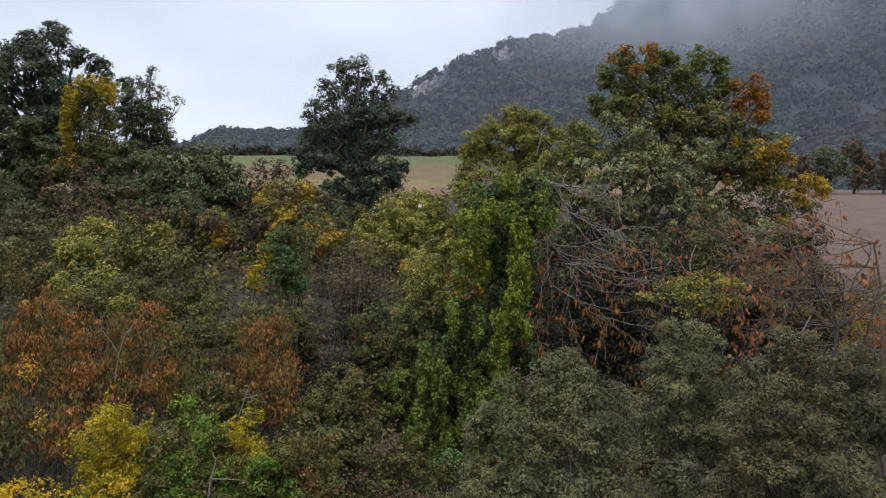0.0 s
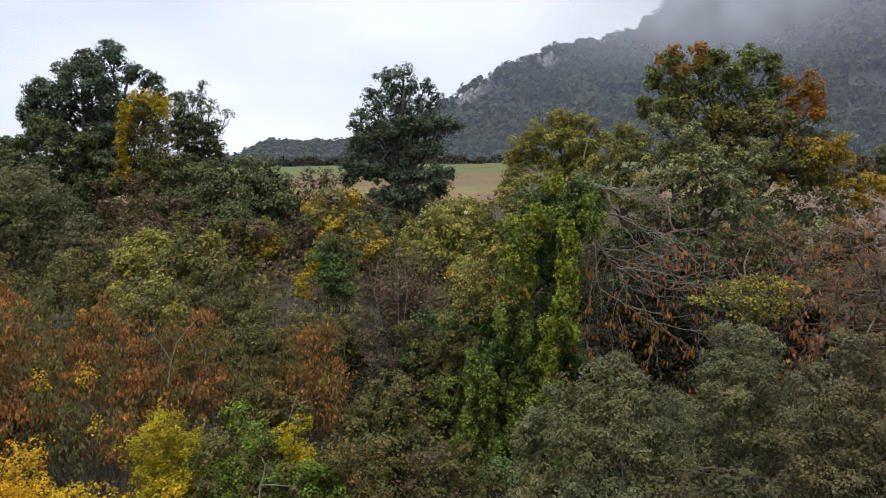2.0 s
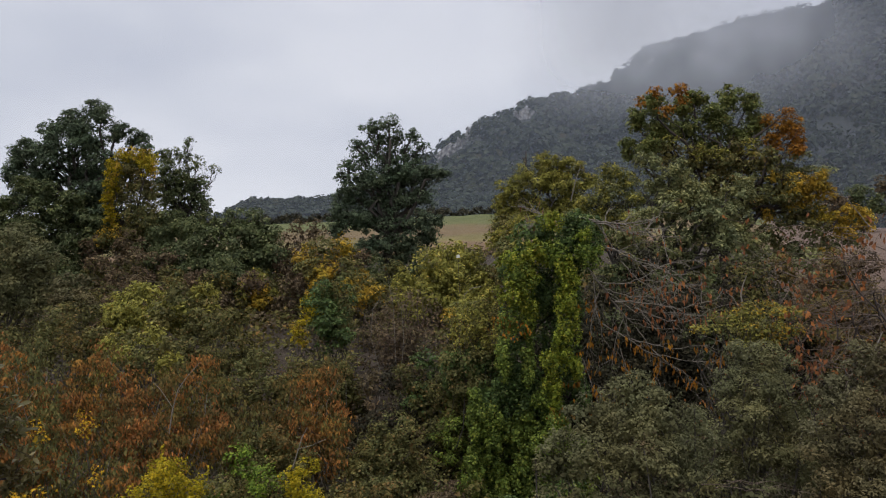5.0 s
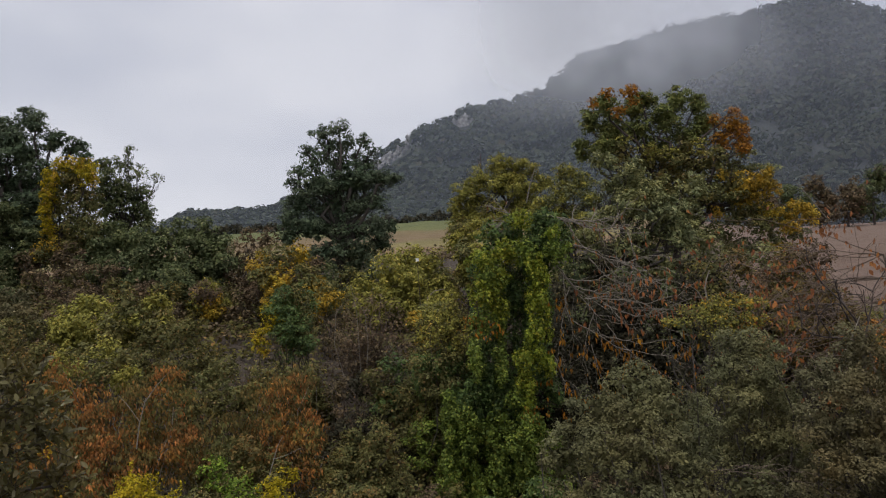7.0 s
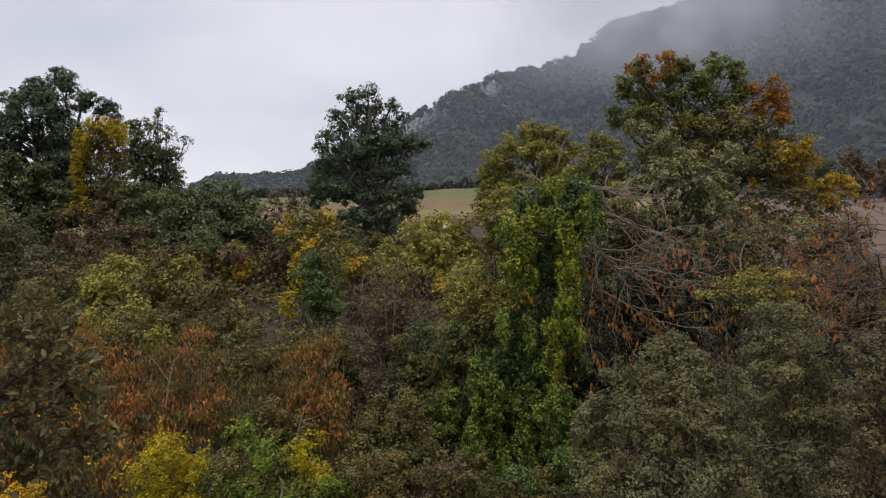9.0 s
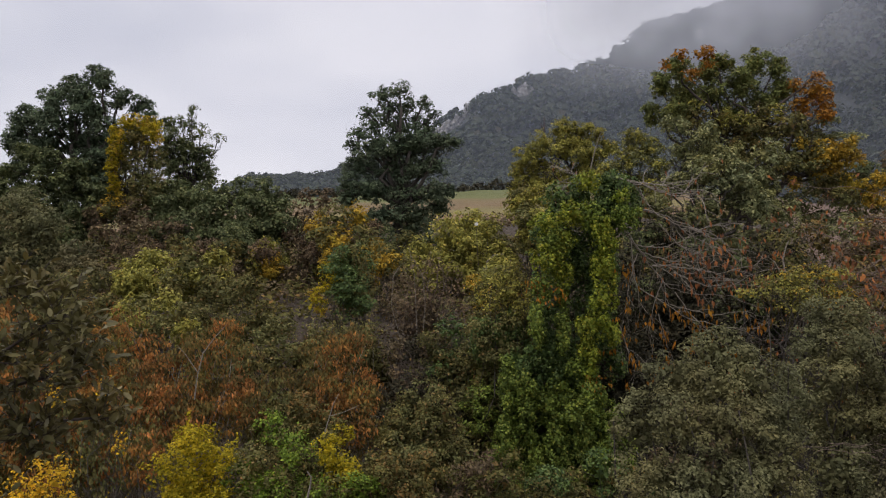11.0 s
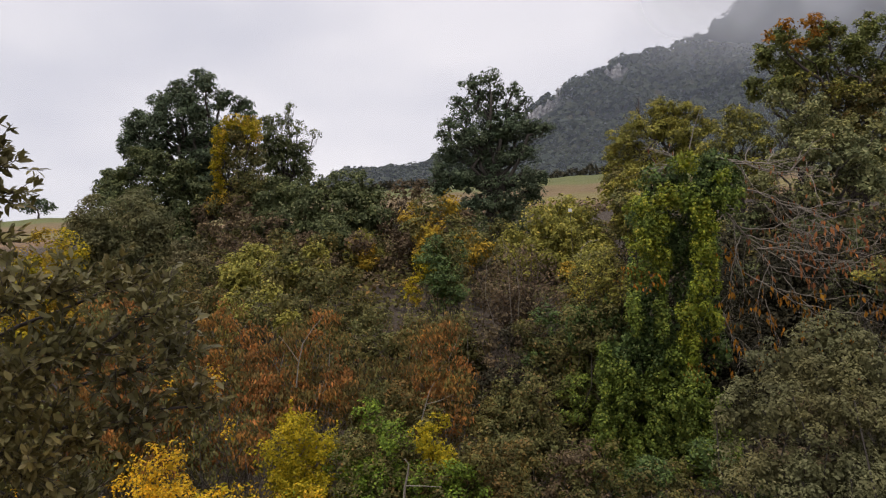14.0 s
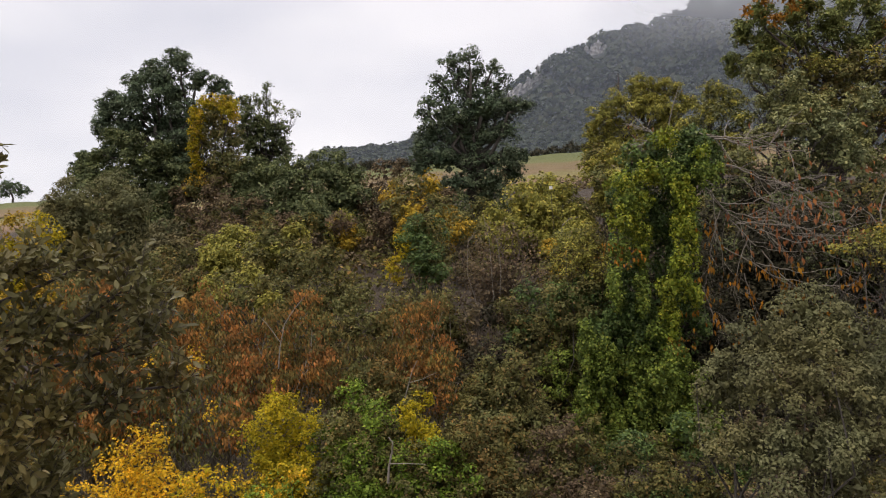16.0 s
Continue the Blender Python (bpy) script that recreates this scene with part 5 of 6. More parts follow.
shrub("bramble_shrub", "low rusty scrub before the ploughed field", RUSTOLIVE, 9.28, 12.15, 2.14, 3.58, 15.50, 1.40, leaf=0.074, cover=1.2, n=4, mix=RUST, ragged=1.6)

# ---- hedge and scrub on the upper slope ----
shrub("hedge_shrub", "dark evergreen shrub under the tall oak", DARKBUSH, -19.86, -13.98, 4.32, 8.5, 30.50, 2.00, leaf=0.120, cover=2.2, n=4)
shrub("hedge_shrub", "brown and olive shrub under the hedge trees", DRY, -14.45, -11.39, 5.02, 8.2, 30.50, 2.00, leaf=0.120, cover=1.9, n=3, mix=BRAMBLE, each=6)
shrub("hedge_shrub", "dark evergreen shrub under the hedge trees", DARKBUSH, -12.29, -9.18, 5.02, 8.7, 31.00, 2.00, leaf=0.120, cover=2.4, n=3)
shrub("hedge_shrub", "dark scrub beside the lone oak", DARKBUSH, -5.05, -2.12, 4.80, 7.01, 29.20, 1.40, leaf=0.110, cover=2.4, n=4, mix=DRY)
shrub("hedge_shrub", "olive scrub under the lone oak", OLIVE, -4.03, 0.37, 4.33, 6.53, 30.00, 1.60, leaf=0.120, cover=1.9, n=4, mix=DARKBUSH)
shrub("hedge_shrub", "dark olive scrub below the hedge", BRAMBLE, -11.88, -5.19, 4.23, 6.20, 25.50, 2.00, leaf=0.100, cover=1.9, n=6, mix=DRY, each=4)
shrub("hedge_shrub", "dark olive scrub below the lone oak", BRAMBLE, -5.98, -1.26, 3.84, 5.81, 25.50, 2.00, leaf=0.100, cover=1.9, n=5, mix=DRY, each=4)
bush = thing("grey_shrub", "large rounded grey-green shrub", "shrub", -14.05, 24.00)
crown(bush, GREYGREEN, 0.1, 0.055, 2.6, [(-14.85, 24.00, 6.60, 0.85, 0.85, 0.90), (-13.50, 24.00, 6.78, 1.00, 0.90, 0.81), (-12.76, 24.00, 6.22, 0.67, 0.67, 0.74), (-14.14, 24.00, 5.57, 1.48, 1.33, 1.04), (-15.20, 24.00, 5.75, 0.75, 0.90, 1.20), (-13.03, 24.00, 5.20, 0.93, 0.83, 0.81)], 0.0, 1.1)
stems(bush, [(-14.85, 24.00, 6.60, 0.85, 0.85, 0.90), (-13.50, 24.00, 6.78, 1.00, 0.90, 0.81), (-12.76, 24.00, 6.22, 0.67, 0.67, 0.74), (-14.14, 24.00, 5.57, 1.48, 1.33, 1.04), (-15.20, 24.00, 5.75, 0.75, 0.90, 1.20), (-13.03, 24.00, 5.20, 0.93, 0.83, 0.81)], 0.030, BARK, 2)
bush = thing("dark_shrub", "dense dark evergreen shrub below the hedge trees", "shrub", -8.49, 28.00)
crown(bush, DARKBUSH, 0.120, 0.072, 2.8, [(-8.73, 28.00, 7.66, 0.73, 0.66, 0.60), (-8.34, 28.00, 6.75, 0.95, 0.89, 0.99), (-9.05, 28.00, 6.21, 0.65, 0.86, 0.95), (-7.86, 28.00, 5.99, 0.86, 0.78, 0.86)], 0.0, 1.1)
stems(bush, [(-8.73, 28.00, 7.66, 0.73, 0.66, 0.60), (-8.34, 28.00, 6.75, 0.95, 0.89, 0.99), (-9.05, 28.00, 6.21, 0.65, 0.86, 0.95), (-7.86, 28.00, 5.99, 0.86, 0.78, 0.86)], 0.030, BARK, 2)
bush = thing("dark_shrub", "dense dark evergreen shrub beside the field", "shrub", -6.99, 28.50)
crown(bush, DARKBUSH, 0.120, 0.072, 2.8, [(-7.56, 28.50, 7.70, 0.79, 0.71, 0.70), (-6.79, 28.50, 7.55, 0.75, 0.71, 0.79), (-7.12, 28.50, 6.56, 1.01, 0.99, 1.10), (-6.46, 28.50, 6.45, 0.57, 0.99, 1.10)], 0.0, 1.1)
stems(bush, [(-7.56, 28.50, 7.70, 0.79, 0.71, 0.70), (-6.79, 28.50, 7.55, 0.75, 0.71, 0.79), (-7.12, 28.50, 6.56, 1.01, 0.99, 1.10), (-6.46, 28.50, 6.45, 0.57, 0.99, 1.10)], 0.030, BARK, 2)
bush = thing("dark_shrub", "small dark evergreen shrub", "shrub", -7.19, 25.50)
crown(bush, DARKBUSH, 0.095, 0.057, 2.8, [(-7.26, 25.50, 5.91, 0.55, 0.50, 0.47), (-7.36, 25.50, 5.32, 0.67, 0.60, 0.55), (-6.96, 25.50, 5.41, 0.51, 0.53, 0.59)], 0.0, 1.1)
stems(bush, [(-7.26, 25.50, 5.91, 0.55, 0.50, 0.47), (-7.36, 25.50, 5.32, 0.67, 0.60, 0.55), (-6.96, 25.50, 5.41, 0.51, 0.53, 0.59)], 0.030, BARK, 2)
shrub("grey_shrub", "small pale grey-green shrub", GREY, -11.40, -10.05, 4.51, 6.12, 22.00, 1.20, leaf=0.090, cover=2.2, n=2)
shrub("dry_shrub", "brown dry shrub with mostly bare stems", DRY, -13.18, -9.71, 5.25, 7.26, 29.00, 2.00, leaf=0.110, cover=1.4, n=3, each=8)
shrub("dry_shrub", "brown dry shrub below the field", DRY, -6.47, -3.67, 5.25, 7.98, 29.00, 2.00, leaf=0.110, cover=1.4, n=3, each=8)
shrub("gold_shrub", "shrub with golden brown autumn leaves", GOLD, -4.69, -2.27, 5.02, 6.81, 24.50, 1.60, leaf=0.100, cover=2.0, n=3, mix=OLIVE, ragged=1.7)
shrub("yellow_shrub", "small shrub with yellow leaves", GOLD, -6.96, -5.43, 4.63, 5.92, 25.50, 1.20, leaf=0.090, cover=2.2, n=2, mix=YGREEN)
shrub("gold_shrub", "shrub with sparse orange-brown leaves", GOLD, -3.04, -1.43, 4.51, 5.49, 22.00, 1.20, leaf=0.090, cover=1.5, n=2, mix=OLIVE, ragged=1.7)
shrub("willow_shrub", "yellow-green shrub below the field", YGREEN, -1.41, 1.96, 4.09, 6.28, 24.00, 1.80, leaf=0.100, cover=2.2, n=4, ragged=1.6)
shrub("willow_shrub", "yellow-green shrub beside the field edge", YGREEN, 1.81, 2.92, 5.02, 7.10, 23.50, 1.40, leaf=0.085, cover=2.2, n=3, mix=OLIVE, ragged=1.6)
shrub("willow_shrub", "olive shrub at the slope's top", OLIVE, -0.29, 2.42, 5.02, 6.52, 27.00, 1.60, leaf=0.100, cover=2.0, n=3, ragged=1.6)
shrub("yellow_shrub", "shrub with yellow and orange leaves", GOLD, 0.03, 1.06, 3.56, 4.63, 18.00, 1.10, leaf=0.074, cover=1.7, n=2, mix=YGREEN)
shrub("ivy_post", "thick upright ivy bush on the slope", IVY, -3.25, -2.29, 3.71, 5.57, 18.80, 1.20, leaf=0.064, cover=1.8, n=3, mix=BRAMBLE, ragged=1.6)
shrub("yellow_shrub", "shrub with bright yellow-green leaves beside ivy", YLIME, -3.49, -3.09, 4.16, 5.16, 18.40, 0.50, leaf=0.064, cover=1.1, n=1)
shrub("yellow_shrub", "small shrub with yellow leaves beside ivy", GOLD, -3.81, -3.33, 3.67, 4.45, 18.30, 0.50, leaf=0.064, cover=1.3, n=1, mix=YLIME)
shrub("willow_shrub", "pale yellow-green shrub on the slope", YGREEN, -9.27, -7.65, 4.07, 5.46, 20.50, 1.50, leaf=0.090, cover=2.4, n=3, ragged=1.6)
shrub("willow_shrub", "yellow-green shrub with orange tips", YGREEN, -7.62, -5.85, 4.09, 5.51, 20.00, 1.50, leaf=0.090, cover=2.2, n=3, mix=OLIVE, ragged=1.6)
shrub("willow_shrub", "low yellow-green shrub above rusty bushes", YGREEN, -7.75, -5.52, 3.23, 4.30, 16.50, 1.20, leaf=0.074, cover=1.8, n=4, mix=OLIVE, ragged=1.6)
shrub("bramble_shrub", "tangled dark bramble mound", BRAMBLE, -6.62, -4.34, 3.02, 4.66, 18.50, 1.80, leaf=0.074, cover=1.8, n=3, ragged=1.6)
shrub("bramble_shrub", "olive bramble mound on slope", BRAMBLE, -10.33, -8.05, 3.59, 4.87, 18.50, 1.60, leaf=0.074, cover=1.7, n=3, mix=OLIVE, ragged=1.6)
shrub("bramble_shrub", "brown and olive scrub mound", RUSTOLIVE, -12.55, -9.64, 3.35, 4.81, 18.00, 1.60, leaf=0.074, cover=1.5, n=4, mix=BRAMBLE, ragged=1.6)
shrub("bramble_shrub", "olive bramble mound on the slope", BRAMBLE, -5.23, -2.76, 2.54, 3.84, 16.00, 1.40, leaf=0.069, cover=1.8, n=4, mix=OLIVE, ragged=1.6)
shrub("bramble_shrub", "low green bramble mound", BRAMBLE, -3.11, -1.83, 2.34, 3.55, 16.50, 1.40, leaf=0.069, cover=1.7, n=4, ragged=1.6)
shrub("bramble_shrub", "dark tangle of bramble and stems", DARKSHADESCRUB, -2.34, 0.08, 1.32, 3.36, 16.50, 1.40, leaf=0.069, cover=1.3, n=5, each=9, mix=DRY, twig=REDBARK, ragged=1.6)
shrub("bramble_shrub", "green bramble bank beside ivy", BRAMBLE, -1.08, 0.85, 1.94, 3.54, 16.60, 1.40, leaf=0.069, cover=1.8, n=3, mix=IVY, ragged=1.6)
shrub("dry_shrub", "tangle of bare brown stems on the slope", DRY, -2.38, 0.25, 3.01, 4.94, 20.00, 1.60, leaf=0.080, cover=0.45, n=5, each=9, twig=REDBARK)

# ---- rusty bushes and foreground ----
shrub("sumac_shrub", "shrub with rusty orange-brown hanging leaves", RUST, -9.10, -6.86, 2.77, 4.35, 13.20, 1.40, leaf=0.072, ratio=0.42, cover=0.95, n=6, hang=1.6, group="rusty shrubs", mix=OLIVE, ragged=2.0, twig=GREYBARK, each=3, inner=0.03)
shrub("sumac_shrub", "shrub with rusty orange-brown hanging leaves", RUST, -7.07, -5.42, 2.53, 4.08, 13.40, 1.20, leaf=0.072, ratio=0.42, cover=0.95, n=5, hang=1.6, group="rusty shrubs", mix=RUSTOLIVE, ragged=2.0, twig=GREYBARK, each=3, inner=0.03)
shrub("sumac_shrub", "rusty shrub with forked grey stems", RUST, -5.70, -3.68, 2.18, 3.92, 13.10, 1.20, leaf=0.072, ratio=0.42, cover=0.95, n=6, hang=1.6, group="rusty shrubs", mix=RUSTOLIVE, twig=GREYBARK, ragged=2.0, each=3, inner=0.03)
shrub("sumac_shrub", "shrub with rusty orange-brown hanging leaves", RUSTOLIVE, -4.05, -2.75, 1.68, 3.14, 13.50, 1.20, leaf=0.072, ratio=0.42, cover=0.95, n=5, hang=1.6, group="rusty shrubs", mix=OLIVE, ragged=2.0, twig=GREYBARK, each=3, inner=0.03)
shrub("sumac_shrub", "shrub with rusty orange-brown hanging leaves", RUSTOLIVE, -3.18, -1.88, 1.77, 3.61, 14.00, 1.10, leaf=0.072, ratio=0.42, cover=0.95, n=5, hang=1.6, group="rusty shrubs", mix=RUST, ragged=2.0, twig=GREYBARK, each=3, inner=0.03)
shrub("sumac_shrub", "shrub with rusty orange-brown hanging leaves", RUST, -8.37, -6.52, 1.68, 3.16, 12.00, 1.20, leaf=0.072, ratio=0.42, cover=0.95, n=6, hang=1.6, group="rusty shrubs", mix=RUSTOLIVE, ragged=2.0, twig=GREYBARK, each=3, inner=0.03)
shrub("sumac_shrub", "shrub with rusty orange-brown hanging leaves", RUST, -6.70, -4.85, 1.68, 2.97, 12.00, 1.20, leaf=0.072, ratio=0.42, cover=0.95, n=6, hang=1.6, group="rusty shrubs", mix=OLIVE, ragged=2.0, twig=GREYBARK, each=3, inner=0.03)
shrub("olive_shrub", "brownish olive shrub in the gully", RUSTOLIVE, -3.90, -2.16, 0.96, 2.50, 12.50, 1.20, leaf=0.060, cover=1.8, n=4, mix=BRAMBLE, ragged=1.8)
shrub("olive_shrub", "olive bramble bush in the gully", BRAMBLE, -1.92, -0.41, 0.95, 2.51, 13.50, 1.00, leaf=0.055, cover=1.8, n=5, mix=OLIVE, ragged=1.8)
shrub("olive_shrub", "brown and olive bush in the gully", RUSTOLIVE, -2.34, -0.75, 0.66, 1.99, 11.50, 1.20, leaf=0.055, cover=1.8, n=5, mix=BRAMBLE, ragged=1.8)
shrub("olive_shrub", "brownish bramble bush in the gully", DRY, -0.79, 0.43, 0.12, 1.62, 12.20, 1.20, leaf=0.055, cover=1.5, n=4, mix=BRAMBLE, each=8, ragged=1.8)
shrub("yellow_bush", "bush with golden yellow autumn leaves", YELLOW, -5.99, -4.89, 1.33, 2.5, 9.20, 0.90, leaf=0.046, cover=0.62, n=6, ragged=2.1, inner=0.02)
shrub("yellow_bush", "bush with golden yellow autumn leaves", YELLOW, -4.96, -4.12, 1.2, 2.15, 9.00, 0.80, leaf=0.046, cover=0.62, n=5, mix=YLIME, ragged=2.1, inner=0.02)
shrub("lime_bush", "upright bush with lime yellow leaves", YLIME, -4.72, -3.70, 0.85, 2.68, 11.00, 0.90, leaf=0.046, cover=1.2, n=4, ragged=2.3, inner=0.05)
shrub("green_bush", "fresh green leafy bush", GREEN, -3.77, -2.58, 0.85, 2.56, 11.00, 1.00, leaf=0.046, cover=1.4, n=5, mix=OLIVE, ragged=1.7)
shrub("green_bush", "fresh green leafy bush", GREEN, -3.12, -1.45, 0.68, 2.01, 10.80, 1.00, leaf=0.046, cover=1.4, n=6, mix=BRAMBLE, ragged=1.7)
shrub("lime_bush", "small bush with yellow-green leaves", YLIME, -2.58, -2.00, 1.64, 2.37, 11.20, 0.60, leaf=0.051, cover=1.4, n=2)
shrub("yellow_bush", "low bush with yellow leaves", YELLOW, -4.47, -3.58, 0.9, 1.8, 9.60, 0.70, leaf=0.046, cover=0.62, n=5, mix=GREEN, ragged=2.1, inner=0.02)
flat = thing("yellow_shrub", "flat-topped shrub with mustard yellow leaves among branches", "shrub", 5.30, 13.00)
FLAT = heap(13.0, [(5.48, 4.19, 0.42, 0.12), (5.08, 4.09, 0.36, 0.11), (5.90, 4.11, 0.28, 0.12), (4.67, 3.92, 0.30, 0.06), (5.53, 3.85, 0.44, 0.12), (5.10, 3.61, 0.26, 0.09), (6.03, 3.81, 0.26, 0.10), (5.38, 3.96, 0.40, 0.14), (4.42, 3.89, 0.16, 0.06), (4.88, 4.01, 0.24, 0.09), (5.63, 3.66, 0.30, 0.10), (5.28, 3.81, 0.34, 0.14)])
crown(flat, GOLD, 0.05, 0.03, 0.8, FLAT[::2], ragged=1.3, lift=0.2)
crown(flat, OLIVE, 0.05, 0.03, 1.0, FLAT, ragged=1.3, lift=0.2)
crown(flat, YGREEN, 0.05, 0.03, 1.0, FLAT, ragged=1.3, lift=0.2)
stems(flat, FLAT, 0.016, BARK, 3)

# ---- grey-green evergreen bushes in front ----
bush = thing("evergreen_bush", "grey-green evergreen bush with small stiff leaves", "shrub", 1.47, 7.00, group="grey-green bushes")
crown(bush, GREYGREEN, 0.034, 0.017, 2.1, [(1.63, 7.25, 3.64, 0.31, 0.28, 0.19), (1.23, 7.20, 3.44, 0.28, 0.25, 0.22), (1.90, 7.10, 3.39, 0.34, 0.31, 0.24), (1.52, 7.00, 3.36, 0.25, 0.22, 0.19), (0.84, 7.20, 3.01, 0.28, 0.27, 0.30), (1.14, 6.85, 3.10, 0.26, 0.24, 0.23), (1.54, 6.75, 3.05, 0.31, 0.28, 0.25), (2.09, 7.10, 2.98, 0.27, 0.30, 0.33), (0.94, 6.90, 2.66, 0.37, 0.34, 0.27), (1.36, 6.65, 2.65, 0.36, 0.32, 0.26), (1.87, 6.80, 2.67, 0.37, 0.33, 0.28), (1.55, 6.80, 2.28, 0.63, 0.57, 0.26)], 0.0, 1.5, lift=1.3)
stems(bush, [(1.63, 7.25, 3.64, 0.31, 0.28, 0.19), (1.23, 7.20, 3.44, 0.28, 0.25, 0.22), (1.90, 7.10, 3.39, 0.34, 0.31, 0.24), (1.52, 7.00, 3.36, 0.25, 0.22, 0.19), (0.84, 7.20, 3.01, 0.28, 0.27, 0.30), (1.14, 6.85, 3.10, 0.26, 0.24, 0.23), (1.54, 6.75, 3.05, 0.31, 0.28, 0.25), (2.09, 7.10, 2.98, 0.27, 0.30, 0.33), (0.94, 6.90, 2.66, 0.37, 0.34, 0.27), (1.36, 6.65, 2.65, 0.36, 0.32, 0.26), (1.87, 6.80, 2.67, 0.37, 0.33, 0.28), (1.55, 6.80, 2.28, 0.63, 0.57, 0.26)], 0.022, BARK, 3)
bush = thing("evergreen_bush", "grey-green evergreen bush above the gully", "shrub", 3.24, 8.00, group="grey-green bushes")
crown(bush, GREYGREEN, 0.034, 0.017, 2.1, [(3.30, 8.30, 3.84, 0.32, 0.29, 0.22), (3.53, 8.20, 3.65, 0.25, 0.23, 0.23), (3.04, 8.20, 3.54, 0.25, 0.23, 0.23), (3.21, 7.90, 3.48, 0.28, 0.25, 0.22), (3.51, 8.10, 3.16, 0.35, 0.31, 0.29), (2.95, 7.80, 3.17, 0.32, 0.29, 0.28), (2.88, 8.20, 2.73, 0.29, 0.31, 0.34), (3.32, 7.80, 2.78, 0.40, 0.36, 0.32), (3.79, 8.10, 2.38, 0.37, 0.34, 0.31), (2.89, 7.70, 2.39, 0.42, 0.37, 0.32), (3.37, 8.00, 1.74, 0.68, 0.61, 0.37)], 0.0, 1.5, lift=1.3)
stems(bush, [(3.30, 8.30, 3.84, 0.32, 0.29, 0.22), (3.53, 8.20, 3.65, 0.25, 0.23, 0.23), (3.04, 8.20, 3.54, 0.25, 0.23, 0.23), (3.21, 7.90, 3.48, 0.28, 0.25, 0.22), (3.51, 8.10, 3.16, 0.35, 0.31, 0.29), (2.95, 7.80, 3.17, 0.32, 0.29, 0.28), (2.88, 8.20, 2.73, 0.29, 0.31, 0.34), (3.32, 7.80, 2.78, 0.40, 0.36, 0.32), (3.79, 8.10, 2.38, 0.37, 0.34, 0.31), (2.89, 7.70, 2.39, 0.42, 0.37, 0.32), (3.37, 8.00, 1.74, 0.68, 0.61, 0.37)], 0.022, BARK, 3)
bush = thing("evergreen_bush", "large grey-green evergreen bush with brownish patches", "shrub", 4.12, 7.20, group="grey-green bushes")
crown(bush, GREY, 0.034, 0.017, 2.1, [(3.74, 7.50, 3.50, 0.25, 0.23, 0.25), (4.09, 7.40, 3.81, 0.23, 0.21, 0.23), (3.81, 7.20, 3.42, 0.28, 0.25, 0.24), (4.34, 7.40, 3.44, 0.31, 0.28, 0.29), (3.58, 7.30, 3.06, 0.34, 0.30, 0.28), (3.92, 7.00, 3.06, 0.35, 0.31, 0.27), (4.54, 7.30, 3.03, 0.36, 0.32, 0.34), (3.57, 6.95, 2.75, 0.34, 0.31, 0.27), (4.13, 6.90, 2.72, 0.43, 0.38, 0.30), (4.84, 7.50, 3.50, 0.40, 0.36, 0.35), (5.05, 7.30, 2.98, 0.51, 0.51, 0.56), (3.65, 7.10, 2.27, 0.66, 0.59, 0.27), (4.47, 7.10, 2.21, 0.66, 0.59, 0.33)], 0.0, 1.5, lift=1.3)
stems(bush, [(3.74, 7.50, 3.50, 0.25, 0.23, 0.25), (4.09, 7.40, 3.81, 0.23, 0.21, 0.23), (3.81, 7.20, 3.42, 0.28, 0.25, 0.24), (4.34, 7.40, 3.44, 0.31, 0.28, 0.29), (3.58, 7.30, 3.06, 0.34, 0.30, 0.28), (3.92, 7.00, 3.06, 0.35, 0.31, 0.27), (4.54, 7.30, 3.03, 0.36, 0.32, 0.34), (3.57, 6.95, 2.75, 0.34, 0.31, 0.27), (4.13, 6.90, 2.72, 0.43, 0.38, 0.30), (4.84, 7.50, 3.50, 0.40, 0.36, 0.35), (5.05, 7.30, 2.98, 0.51, 0.51, 0.56), (3.65, 7.10, 2.27, 0.66, 0.59, 0.27), (4.47, 7.10, 2.21, 0.66, 0.59, 0.33)], 0.022, BARK, 3)

guided(bush, [[(1.99, 6.50, 2.95), (2.34, 6.50, 2.95), (2.74, 6.50, 2.88), (3.14, 6.50, 2.75)],
    [(2.21, 6.50, 2.97), (2.59, 6.50, 2.94), (2.96, 6.50, 2.84)],
    [(2.11, 6.50, 2.91), (2.49, 6.50, 2.88), (2.81, 6.50, 2.78)]], 0.0035, 3, 0.25, 0.02, REDBARK)

